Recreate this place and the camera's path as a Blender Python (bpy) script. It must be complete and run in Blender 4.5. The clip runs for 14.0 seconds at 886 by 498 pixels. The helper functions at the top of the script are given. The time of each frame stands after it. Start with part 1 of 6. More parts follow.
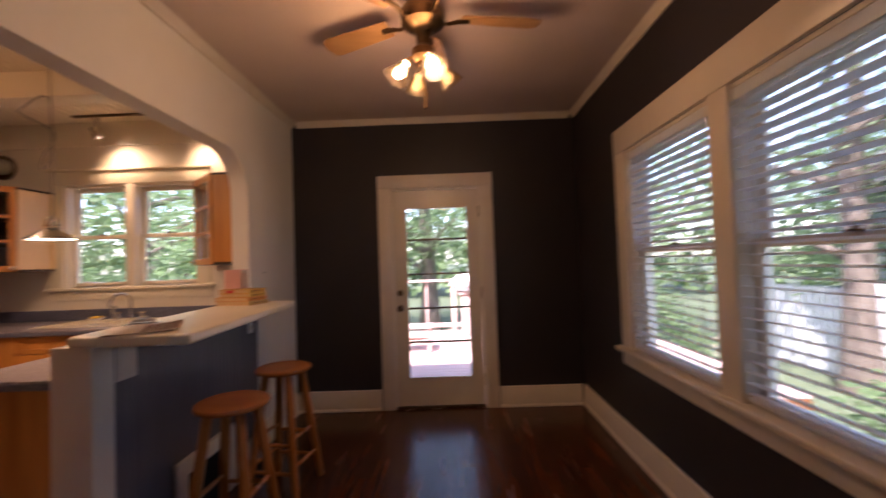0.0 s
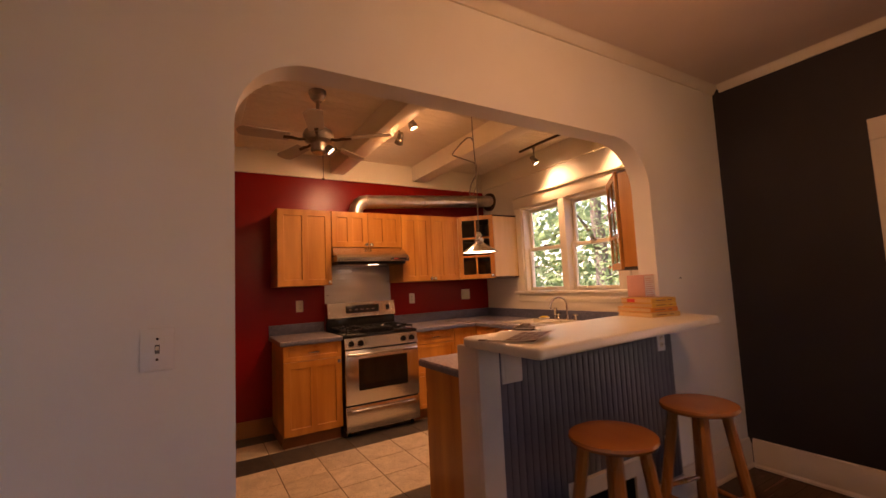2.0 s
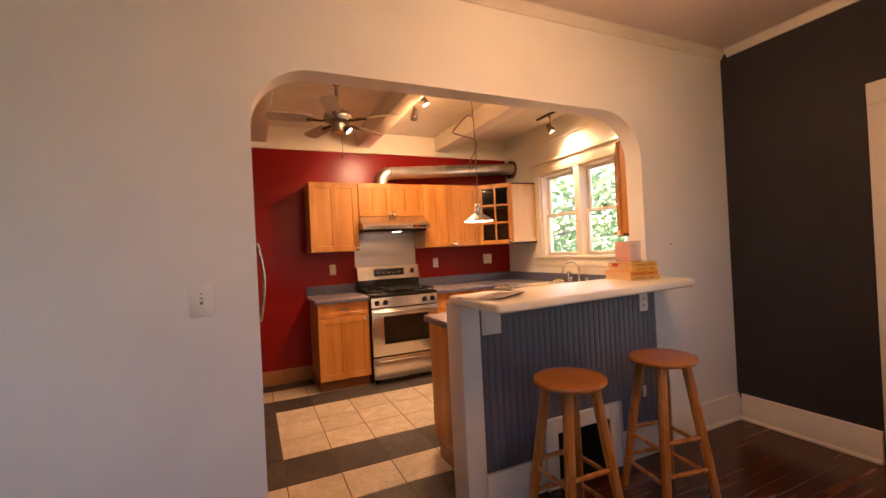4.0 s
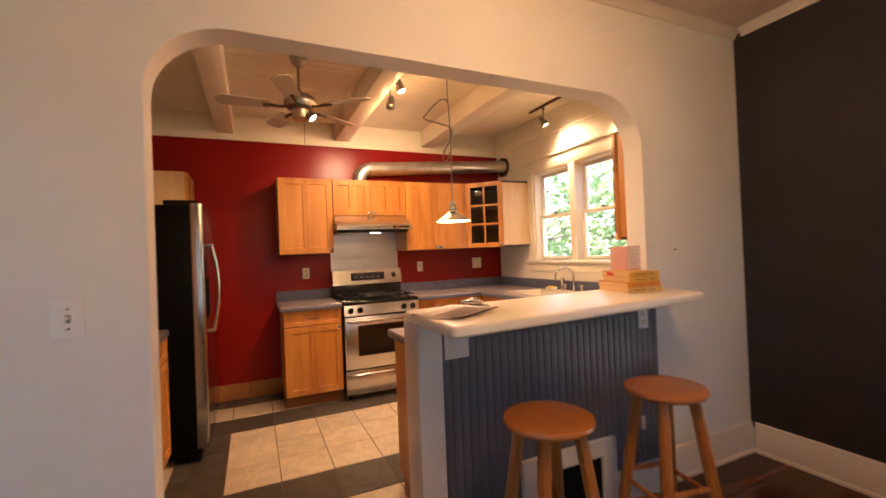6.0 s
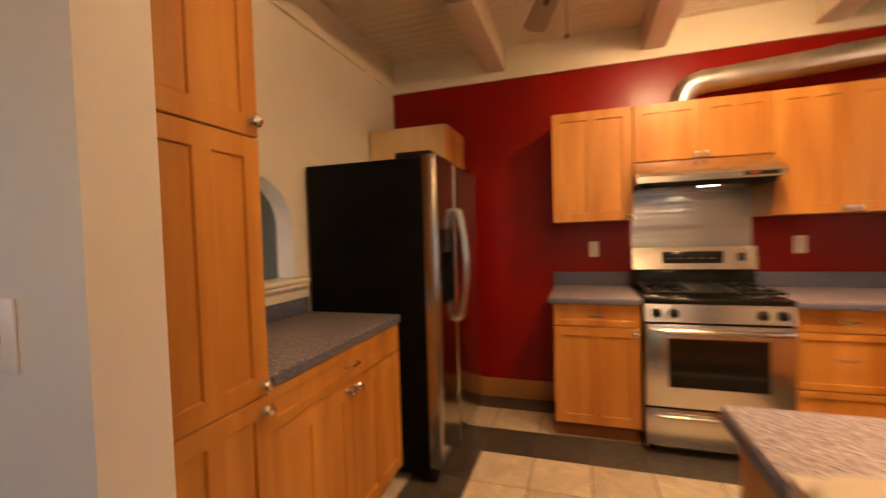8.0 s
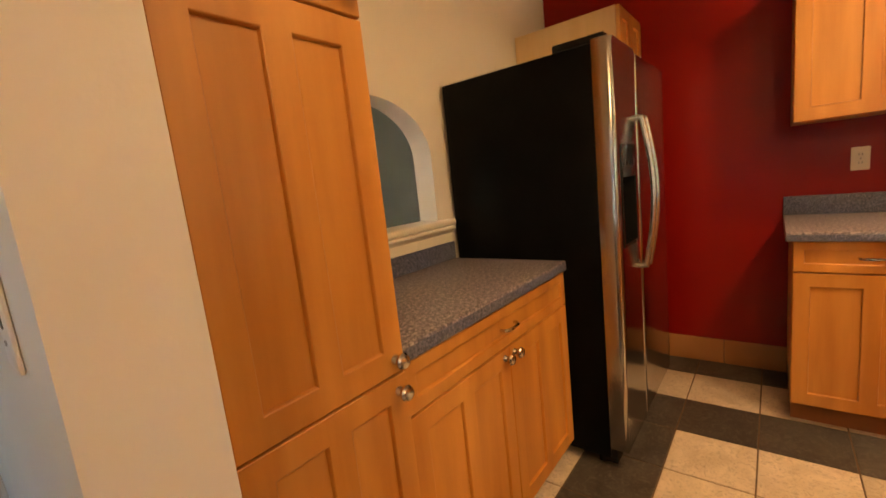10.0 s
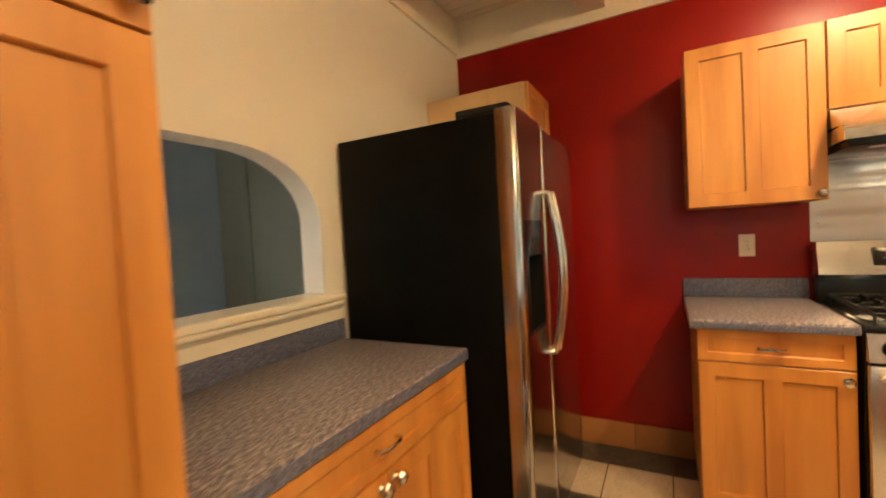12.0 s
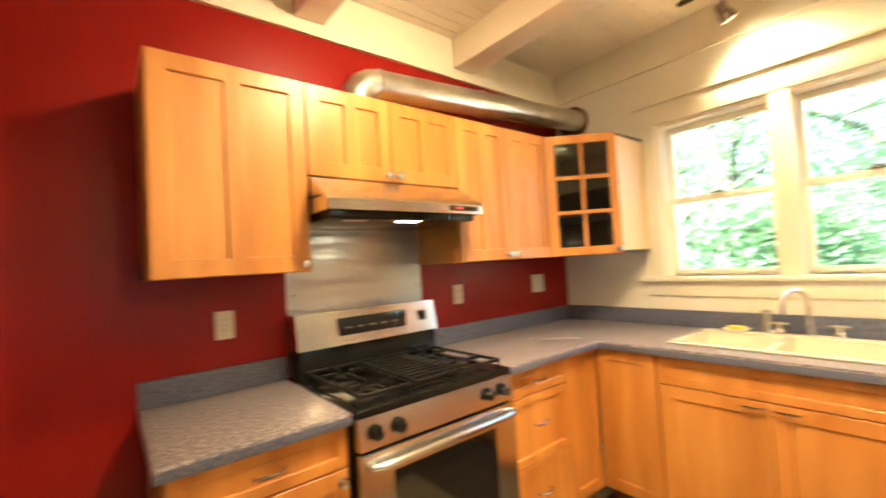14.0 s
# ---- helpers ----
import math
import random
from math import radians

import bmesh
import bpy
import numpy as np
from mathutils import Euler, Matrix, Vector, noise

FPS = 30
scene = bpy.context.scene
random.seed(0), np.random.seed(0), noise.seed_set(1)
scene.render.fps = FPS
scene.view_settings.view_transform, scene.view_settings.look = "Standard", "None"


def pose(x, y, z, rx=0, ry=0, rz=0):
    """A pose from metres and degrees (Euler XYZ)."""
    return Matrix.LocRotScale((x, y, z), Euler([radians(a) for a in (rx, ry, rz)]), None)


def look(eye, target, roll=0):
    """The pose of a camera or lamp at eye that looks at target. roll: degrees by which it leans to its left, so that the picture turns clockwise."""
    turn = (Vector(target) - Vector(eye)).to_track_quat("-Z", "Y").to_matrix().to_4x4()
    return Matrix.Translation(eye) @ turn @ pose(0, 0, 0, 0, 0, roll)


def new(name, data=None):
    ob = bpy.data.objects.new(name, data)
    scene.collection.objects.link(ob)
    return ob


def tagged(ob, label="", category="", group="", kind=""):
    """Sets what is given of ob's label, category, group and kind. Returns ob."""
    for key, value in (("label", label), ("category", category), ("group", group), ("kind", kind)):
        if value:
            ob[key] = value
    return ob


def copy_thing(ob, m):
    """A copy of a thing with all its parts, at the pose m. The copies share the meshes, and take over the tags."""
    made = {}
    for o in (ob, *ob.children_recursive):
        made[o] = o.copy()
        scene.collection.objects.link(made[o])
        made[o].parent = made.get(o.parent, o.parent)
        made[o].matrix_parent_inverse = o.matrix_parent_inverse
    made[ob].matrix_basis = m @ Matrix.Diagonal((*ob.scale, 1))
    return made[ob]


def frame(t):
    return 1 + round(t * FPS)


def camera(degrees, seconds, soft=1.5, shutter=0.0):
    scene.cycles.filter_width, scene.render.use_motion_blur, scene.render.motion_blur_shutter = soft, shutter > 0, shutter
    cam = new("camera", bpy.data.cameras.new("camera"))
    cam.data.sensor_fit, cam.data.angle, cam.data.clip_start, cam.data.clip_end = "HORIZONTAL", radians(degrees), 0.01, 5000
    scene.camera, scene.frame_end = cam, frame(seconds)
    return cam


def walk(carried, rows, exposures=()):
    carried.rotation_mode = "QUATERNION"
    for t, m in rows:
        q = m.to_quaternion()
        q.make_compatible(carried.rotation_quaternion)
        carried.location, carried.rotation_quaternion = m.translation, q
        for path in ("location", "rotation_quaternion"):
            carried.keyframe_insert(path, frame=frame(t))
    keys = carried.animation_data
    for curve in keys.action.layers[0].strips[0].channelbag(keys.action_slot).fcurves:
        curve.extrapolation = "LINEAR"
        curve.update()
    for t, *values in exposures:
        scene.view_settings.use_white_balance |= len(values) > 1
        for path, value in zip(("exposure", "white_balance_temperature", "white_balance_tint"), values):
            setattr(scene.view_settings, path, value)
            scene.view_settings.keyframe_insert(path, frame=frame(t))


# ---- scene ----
cam = camera(93.3, 14.0, shutter=0.5)
EXPOSURES = [(0.0, 2.35, 6200, 32), (0.5, 2.15, 6700, 37), (1.0, 2.1, 7100, 40), (1.5, 2.15, 7900, 46), (2.0, 2.5, 8300, 47), (2.5, 2.85, 7800, 41), (3.0, 3.2, 7350, 35),
             (5.5, 3.6, 6500, 26), (6.5, 3.5, 6500, 21), (7.5, 3.4, 6900, 21), (8.5, 3.35, 7200, 17), (11.0, 3.77, 7100, 8), (12.0, 3.95, 6200, 2), (12.5, 4.25, 6100, 0), (13.0, 4.4, 6050, -2),
             (13.5, 4.35, 6050, -4), (14.0, 4.25, 5700, -6)]
PATH = [
    (0, (0.244, 0.461, 1.343), (0.214, 2.459, 1.404), -2.0),
    (0.5, (0.215, 0.676, 1.319), (-0.429, 2.57, 1.315), -3.1),
    (1, (0.116, 0.88, 1.32), (-1.064, 2.489, 1.455), -3.3),
    (1.5, (0.174, 0.989, 1.318), (-1.45, 2.133, 1.548), -3.0),
    (2, (0.325, 1.028, 1.334), (-1.384, 2.053, 1.505), -2.7),
    (2.5, (0.535, 1.051, 1.328), (-1.199, 2.03, 1.508), -2.0),
    (3, (0.684, 1.066, 1.34), (-1.106, 1.953, 1.433), -1.7),
    (5.5, (0.732, 1.334, 1.325), (-1.09, 2.159, 1.302), -3.4),
    (6, (0.456, 1.461, 1.341), (-1.365, 2.288, 1.36), -2.3),
    (6.5, (0.136, 1.638, 1.327), (-1.822, 2.046, 1.376), -3.7),
    (7, (-0.195, 1.717, 1.326), (-2.193, 1.795, 1.367), -1.7),
    (7.5, (-0.497, 1.811, 1.337), (-2.489, 1.638, 1.389), -1.8),
    (8, (-0.773, 1.845, 1.329), (-2.675, 1.228, 1.259), -1.7),
    (8.5, (-1.014, 1.716, 1.342), (-2.694, 0.631, 1.382), -6.0),
    (11, (-1.159, 1.61, 1.241), (-2.669, 0.374, 0.805), -4.7),
    (11.5, (-1.208, 1.605, 1.28), (-2.871, 0.531, 0.995), -3.7),
    (12, (-1.442, 1.583, 1.319), (-3.207, 0.643, 1.259), -3.2),
    (12.5, (-1.645, 1.556, 1.343), (-3.556, 0.963, 1.33), -2.6),
    (13, (-1.861, 1.492, 1.346), (-3.858, 1.562, 1.429), -5.0),
    (13.5, (-2.058, 1.556, 1.398), (-3.96, 2.164, 1.5), -6.1),
    (14, (-2.18, 1.584, 1.384), (-3.736, 2.838, 1.454), -3.4),
]
walk(cam, [(t, look(eye, target, roll)) for t, eye, target, roll in PATH],
     exposures=EXPOSURES)

# ---- world, sun ----
SUN_ELEV, SUN_ROT = radians(57), radians(207)
world = bpy.data.worlds.new("sky_world")
scene.world = world
world.use_nodes = True
wn = world.node_tree
sky = wn.nodes.new("ShaderNodeTexSky")
sky.sky_type, sky.sun_disc = "NISHITA", False
sky.sun_elevation, sky.sun_rotation = SUN_ELEV, SUN_ROT
wn.nodes["Background"].inputs["Strength"].default_value = 0.15
wn.links.new(sky.outputs[0], wn.nodes["Background"].inputs["Color"])
sun = new("sun", bpy.data.lights.new("sun", "SUN"))
sun.data.energy, sun.data.angle, sun.data.color = 4.0, radians(0.5), (1.0, 0.97, 0.92)
sun.matrix_basis = look((-4, -1, 14), (0, 7, 0))

WARM = (1.0, 0.56, 0.23)
HALOGEN = (1.0, 0.66, 0.35)
LAMPS = 0.093


def lamp(name, kind, place, power, color=WARM, size=0.03, aim=None, angle=70, blend=0.6):
    data = bpy.data.lights.new(name, kind)
    data.energy, data.color = power * LAMPS, color
    data.shadow_soft_size = size
    if kind == "SPOT":
        data.spot_size, data.spot_blend = radians(angle), blend
    ob = new(name, data)
    ob.matrix_basis = look(place, aim) if aim else pose(*place)
    return ob


# ---- materials ----
def material(name):
    m = bpy.data.materials.new(name)
    m.use_nodes = True
    return m, m.node_tree, m.node_tree.nodes["Principled BSDF"]


def surf(name, c1, c2, scale=(6, 6, 6), rough=0.5, rvar=0.1, bump=0.0, bscale=60.0, metal=0.0, rand=0.0, detail=6.0,
         fine=0.0, coat=0.0, spec=0.5):
    """A surface between two colours, by a stretched noise of two scales, with fine relief."""
    m, nt, b = material(name)
    L, N = nt.links.new, nt.nodes.new
    tc = N("ShaderNodeTexCoord")
    mp = N("ShaderNodeMapping")
    mp.inputs["Scale"].default_value = scale
    L(tc.outputs["Object"], mp.inputs["Vector"])
    n1 = N("ShaderNodeTexNoise")
    n1.inputs["Scale"].default_value, n1.inputs["Detail"].default_value = 1.0, detail
    L(mp.outputs[0], n1.inputs["Vector"])
    ramp = N("ShaderNodeMapRange")
    ramp.inputs[1].default_value, ramp.inputs[2].default_value = 0.3, 0.7
    L(n1.outputs["Fac"], ramp.inputs[0])
    mix = N("ShaderNodeMix")
    mix.data_type = "RGBA"
    mix.inputs[6].default_value, mix.inputs[7].default_value = (*c1, 1), (*c2, 1)
    L(ramp.outputs[0], mix.inputs[0])
    out = mix.outputs[2]
    if rand:
        info = N("ShaderNodeObjectInfo")
        r = N("ShaderNodeMapRange")
        r.inputs[3].default_value, r.inputs[4].default_value = 1 - rand, 1 + rand
        L(info.outputs["Random"], r.inputs[0])
        hsv = N("ShaderNodeHueSaturation")
        L(r.outputs[0], hsv.inputs["Value"])
        L(out, hsv.inputs["Color"])
        out = hsv.outputs[0]
        add = N("ShaderNodeVectorMath")
        add.operation = "ADD"
        mul = N("ShaderNodeMath")
        mul.operation, mul.inputs[1].default_value = "MULTIPLY", 40.0
        L(info.outputs["Random"], mul.inputs[0])
        L(tc.outputs["Object"], add.inputs[0])
        L(mul.outputs[0], add.inputs[1])
        L(add.outputs[0], mp.inputs["Vector"])
    L(out, b.inputs["Base Color"])
    n2 = N("ShaderNodeTexNoise")
    n2.inputs["Scale"].default_value, n2.inputs["Detail"].default_value = bscale, 3.0
    L(tc.outputs["Object"], n2.inputs["Vector"])
    rr = N("ShaderNodeMapRange")
    rr.inputs[3].default_value, rr.inputs[4].default_value = max(0.02, rough - rvar), min(1, rough + rvar)
    L(n1.outputs["Fac"], rr.inputs[0])
    L(rr.outputs[0], b.inputs["Roughness"])
    if bump:
        bp = N("ShaderNodeBump")
        bp.inputs["Strength"].default_value, bp.inputs["Distance"].default_value = bump, 0.003
        L(n2.outputs["Fac"], bp.inputs["Height"])
        L(bp.outputs[0], b.inputs["Normal"])
    b.inputs["Metallic"].default_value = metal
    b.inputs["Coat Weight"].default_value = coat
    b.inputs["Coat Roughness"].default_value = 0.15
    b.inputs["Specular IOR Level"].default_value = spec
    return m


def speckle(name, base, spots, dark, scale=260.0, rough=0.35):
    """A laminate with fine flecks of three tones."""
    m, nt, b = material(name)
    L, N = nt.links.new, nt.nodes.new
    tc = N("ShaderNodeTexCoord")
    v = N("ShaderNodeTexNoise")
    v.inputs["Scale"].default_value, v.inputs["Detail"].default_value, v.inputs["Roughness"].default_value = scale, 4.0, 0.8
    L(tc.outputs["Object"], v.inputs["Vector"])
    cr = N("ShaderNodeValToRGB")
    e = cr.color_ramp.elements
    e[0].position, e[0].color = 0.36, (*dark, 1)
    e[1].position, e[1].color = 0.66, (*spots, 1)
    mid = e.new(0.5)
    mid.color = (*base, 1)
    L(v.outputs["Fac"], cr.inputs[0])
    L(cr.outputs[0], b.inputs["Base Color"])
    b.inputs["Roughness"].default_value = rough
    n = N("ShaderNodeTexNoise")
    n.inputs["Scale"].default_value = 3.0
    L(tc.outputs["Object"], n.inputs["Vector"])
    rr = N("ShaderNodeMapRange")
    rr.inputs[3].default_value, rr.inputs[4].default_value = rough - 0.08, rough + 0.12
    L(n.outputs["Fac"], rr.inputs[0])
    L(rr.outputs[0], b.inputs["Roughness"])
    return m


def glow(name, color, strength):
    m, nt, b = material(name)
    b.inputs["Base Color"].default_value = (*color, 1)
    b.inputs["Emission Color"].default_value = (*color, 1)
    b.inputs["Emission Strength"].default_value = strength
    return m


def glass(name, color=(1, 1, 1), rough=0.0):
    m, nt, b = material(name)
    b.inputs["Base Color"].default_value = (*color, 1)
    b.inputs["Roughness"].default_value = rough
    b.inputs["Transmission Weight"].default_value = 1.0
    b.inputs["IOR"].default_value = 1.45
    return m


M_white_wall = surf("white_wall_paint", (0.73, 0.71, 0.66), (0.79, 0.77, 0.72), (2, 2, 2), 0.5, 0.08, 0.12, 90)
M_trim = surf("white_trim_paint", (0.65, 0.59, 0.50), (0.71, 0.65, 0.56), (5, 5, 5), 0.32, 0.06, 0.05, 60)
M_cream_wall = surf("cream_wall_paint", (0.72, 0.67, 0.55), (0.78, 0.73, 0.61), (2, 2, 2), 0.5, 0.08, 0.12, 90)
M_cream_trim = surf("cream_trim_paint", (0.76, 0.71, 0.56), (0.82, 0.77, 0.62), (4, 4, 4), 0.3, 0.06, 0.05, 60)
M_red = surf("red_wall_paint", (0.235, 0.0052, 0.0032), (0.262, 0.0059, 0.0036), (1.2, 1.2, 1.2), 0.30, 0.02, 0.06, 70, spec=0.28)
M_charcoal = surf("charcoal_wall_paint", (0.0245, 0.0212, 0.0270), (0.0315, 0.0275, 0.0345), (2, 2, 2), 0.5, 0.06, 0.15, 90, spec=0.35)
M_blue_wall = surf("blue_grey_wall_paint", (0.30, 0.36, 0.40), (0.34, 0.40, 0.44), (2, 2, 2), 0.6, 0.06, 0.1, 90)
M_olive_wall = surf("olive_grey_wall_paint", (0.16, 0.16, 0.12), (0.19, 0.19, 0.145), (2, 2, 2), 0.6, 0.06, 0.1, 90)
M_ceil = surf("ceiling_paint", (0.60, 0.49, 0.44), (0.66, 0.55, 0.50), (2, 2, 2), 0.45, 0.08, 0.1, 60)
M_ceil_k = surf("kitchen_ceiling_paint", (0.74, 0.67, 0.53), (0.80, 0.73, 0.59), (3, 3, 3), 0.38, 0.08, 0.06, 60)
M_maple = surf("honey_maple", (0.41, 0.150, 0.024), (0.65, 0.298, 0.066), (9, 9, 1.0), 0.36, 0.08, 0.06, 120, rand=0.06, detail=9.0)
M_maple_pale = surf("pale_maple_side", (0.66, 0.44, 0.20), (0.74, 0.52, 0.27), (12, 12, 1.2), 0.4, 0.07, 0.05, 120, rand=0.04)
M_stool = surf("golden_oak", (0.38, 0.142, 0.032), (0.44, 0.175, 0.042), (16, 16, 2.0), 0.28, 0.08, 0.08, 150, rand=0.05)
M_seat = surf("golden_oak_seat", (0.36, 0.125, 0.026), (0.40, 0.145, 0.031), (2, 14, 14), 0.27, 0.01, 0.03, 150, rand=0.05)
M_skirt = surf("tan_skirting_tile", (0.36, 0.15, 0.045), (0.42, 0.185, 0.06), (5, 5, 5), 0.35, 0.08, 0.06, 90, rand=0.08)
M_kick = surf("brown_toe_kick", (0.20, 0.075, 0.025), (0.26, 0.10, 0.035), (8, 8, 8), 0.5, 0.1, 0.05, 80)
M_floor = surf("dark_oak_floor", (0.052, 0.0150, 0.0055), (0.110, 0.034, 0.011), (18, 1.6, 18), 0.25, 0.08, 0.08, 120, rand=0.30)


def stone(name, c1, c2, vein, scale=7.0, rough=0.35, bump=0.15, rand=0.08):
    """A mottled stone-like tile: broad clouds, fine crackled veins and a little relief, varied tile by tile."""
    m, nt, b = material(name)
    L, N = nt.links.new, nt.nodes.new
    tc, info = N("ShaderNodeTexCoord"), N("ShaderNodeObjectInfo")
    mul, add = N("ShaderNodeMath"), N("ShaderNodeVectorMath")
    mul.operation, mul.inputs[1].default_value, add.operation = "MULTIPLY", 50.0, "ADD"
    L(info.outputs["Random"], mul.inputs[0])
    L(tc.outputs["Object"], add.inputs[0])
    L(mul.outputs[0], add.inputs[1])

    def noise(sc, det, rg, dist):
        n = N("ShaderNodeTexNoise")
        for key, val in (("Scale", sc), ("Detail", det), ("Roughness", rg), ("Distortion", dist)):
            n.inputs[key].default_value = val
        L(add.outputs[0], n.inputs["Vector"])
        return n

    cloud, fine = noise(scale, 6.0, 0.6, 0.8), noise(scale * 4.5, 8.0, 0.7, 2.2)
    m1, m2 = N("ShaderNodeMix"), N("ShaderNodeMix")
    for x, a, c in ((m1, c1, c2), (m2, (0, 0, 0), vein)):
        x.data_type = "RGBA"
        x.inputs[6].default_value, x.inputs[7].default_value = (*a, 1), (*c, 1)
    r1, r2 = N("ShaderNodeMapRange"), N("ShaderNodeMapRange")
    for q, lo, hi in ((r1, 0.35, 0.65), (r2, 0.50, 0.68)):
        q.inputs[1].default_value, q.inputs[2].default_value = lo, hi
    L(cloud.outputs["Fac"], r1.inputs[0])
    L(fine.outputs["Fac"], r2.inputs[0])
    L(r1.outputs[0], m1.inputs[0])
    L(m1.outputs[2], m2.inputs[6])
    L(r2.outputs[0], m2.inputs[0])
    hsv, rv = N("ShaderNodeHueSaturation"), N("ShaderNodeMapRange")
    rv.inputs[3].default_value, rv.inputs[4].default_value = 1 - rand, 1 + rand
    L(info.outputs["Random"], rv.inputs[0])
    L(rv.outputs[0], hsv.inputs["Value"])
    L(m2.outputs[2], hsv.inputs["Color"])
    L(hsv.outputs[0], b.inputs["Base Color"])
    rr = N("ShaderNodeMapRange")
    rr.inputs[3].default_value, rr.inputs[4].default_value = rough - 0.1, rough + 0.15
    L(fine.outputs["Fac"], rr.inputs[0])
    L(rr.outputs[0], b.inputs["Roughness"])
    bp = N("ShaderNodeBump")
    bp.inputs["Strength"].default_value, bp.inputs["Distance"].default_value = bump, 0.003
    L(fine.outputs["Fac"], bp.inputs["Height"])
    L(bp.outputs[0], b.inputs["Normal"])
    return m


M_tile = stone("cream_stone_tile", (0.50, 0.41, 0.29), (0.66, 0.56, 0.42), (0.36, 0.30, 0.22))
M_slate = stone("dark_slate_tile", (0.040, 0.034, 0.028), (0.078, 0.068, 0.056), (0.13, 0.115, 0.095), 5.0, 0.42, 0.35, 0.14)
M_grout = surf("brown_grout", (0.13, 0.085, 0.05), (0.17, 0.115, 0.07), (30, 30, 30), 0.85, 0.05, 0.2, 200)
M_counter = speckle("blue_grey_laminate", (0.205, 0.180, 0.203), (0.60, 0.52, 0.54), (0.045, 0.045, 0.07), 82.0, 0.3)
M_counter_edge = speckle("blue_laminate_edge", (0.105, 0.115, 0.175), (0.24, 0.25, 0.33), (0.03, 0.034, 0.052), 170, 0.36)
M_bar = surf("cream_solid_surface", (0.66, 0.61, 0.50), (0.74, 0.69, 0.58), (3, 3, 3), 0.33, 0.08, 0.02, 40)
M_steel = surf("brushed_steel", (0.58, 0.57, 0.55), (0.68, 0.67, 0.65), (3, 3, 160), 0.24, 0.05, 0.04, 200, metal=1.0)
M_steel_h = surf("brushed_steel_sheet", (0.52, 0.53, 0.53), (0.57, 0.58, 0.58), (1.5, 0.8, 12), 0.30, 0.05, 0.03, 30, metal=1.0)
M_steel_f = surf("fridge_steel", (0.46, 0.45, 0.44), (0.53, 0.52, 0.51), (3, 3, 160), 0.17, 0.04, 0.03, 200, metal=1.0)
M_chrome = surf("satin_nickel", (0.62, 0.60, 0.57), (0.70, 0.68, 0.65), (20, 20, 20), 0.18, 0.05, 0, metal=1.0)
M_galv = surf("galvanised_duct", (0.50, 0.49, 0.46), (0.66, 0.65, 0.62), (9, 9, 9), 0.36, 0.1, 0.12, 30, metal=1.0)
M_black = surf("black_enamel", (0.008, 0.008, 0.008), (0.014, 0.014, 0.014), (8, 8, 8), 0.14, 0.05, 0.03, 60, spec=0.25)
M_black_side = surf("black_textured_steel", (0.003, 0.003, 0.003), (0.006, 0.006, 0.006), (6, 6, 6), 0.3, 0.05, 0.2, 260, spec=0.06)
M_iron = surf("cast_iron", (0.006, 0.006, 0.006), (0.012, 0.012, 0.012), (40, 40, 40), 0.3, 0.08, 0.15, 200, spec=0.3)
M_plastic = surf("white_plastic", (0.76, 0.74, 0.70), (0.80, 0.78, 0.74), (10, 10, 10), 0.35, 0.05)
M_ivory = surf("ivory_plastic", (0.70, 0.62, 0.46), (0.74, 0.66, 0.50), (10, 10, 10), 0.35, 0.05)
M_sink = surf("almond_enamel", (0.73, 0.67, 0.53), (0.78, 0.72, 0.58), (6, 6, 6), 0.15, 0.04)
M_bead = surf("slate_blue_paint", (0.098, 0.093, 0.108), (0.120, 0.114, 0.131), (4, 4, 2), 0.36, 0.06, 0.06, 90, rand=0.05)
M_bronze = surf("aged_bronze", (0.10, 0.065, 0.035), (0.17, 0.11, 0.06), (25, 25, 25), 0.3, 0.08, 0.05, 80, metal=1.0)
M_nickel_fan = surf("brushed_nickel_fan", (0.26, 0.23, 0.19), (0.34, 0.30, 0.25), (20, 20, 60), 0.3, 0.06, metal=1.0)
M_blade_wood = surf("walnut_fan_blade", (0.30, 0.16, 0.06), (0.40, 0.23, 0.10), (3, 24, 24), 0.35, 0.08)
M_blade_grey = surf("silver_fan_blade", (0.42, 0.36, 0.28), (0.50, 0.43, 0.34), (6, 6, 6), 0.4, 0.06)
M_shade_glass = glass("amber_glass", (0.95, 0.80, 0.55), 0.15)
M_bulb = glow("warm_bulb", (1.0, 0.72, 0.38), 8.0)
M_spot_face = glow("spot_bulb_face", (1.0, 0.80, 0.55), 6.0)
M_hood_lens = glow("hood_lamp_lens", (1.0, 0.80, 0.52), 1.6)
M_pend_glow = glow("pendant_bulb", (1.0, 0.82, 0.58), 2.0)
M_glass = glass("window_glass")
M_dark_glass = surf("dark_oven_glass", (0.010, 0.009, 0.008), (0.014, 0.012, 0.010), (3, 3, 3), 0.06, 0.02)
M_display = surf("dark_display", (0.012, 0.012, 0.014), (0.018, 0.018, 0.02), (9, 9, 9), 0.12, 0.03)
M_mark = surf("pale_printed_mark", (0.12, 0.12, 0.11), (0.15, 0.15, 0.14), (9, 9, 9), 0.5, 0.03)
M_blind = surf("white_blind_slat", (0.80, 0.80, 0.80), (0.85, 0.85, 0.84), (2, 20, 20), 0.4, 0.06)
_nt = M_blind.node_tree
_tr, _ms = _nt.nodes.new("ShaderNodeBsdfTranslucent"), _nt.nodes.new("ShaderNodeMixShader")
_tr.inputs["Color"].default_value, _ms.inputs[0].default_value = (0.85, 0.86, 0.88, 1), 0.45
_nt.links.new(_nt.nodes["Principled BSDF"].outputs[0], _ms.inputs[1])
_nt.links.new(_tr.outputs[0], _ms.inputs[2])
_nt.links.new(_ms.outputs[0], _nt.nodes["Material Output"].inputs["Surface"])
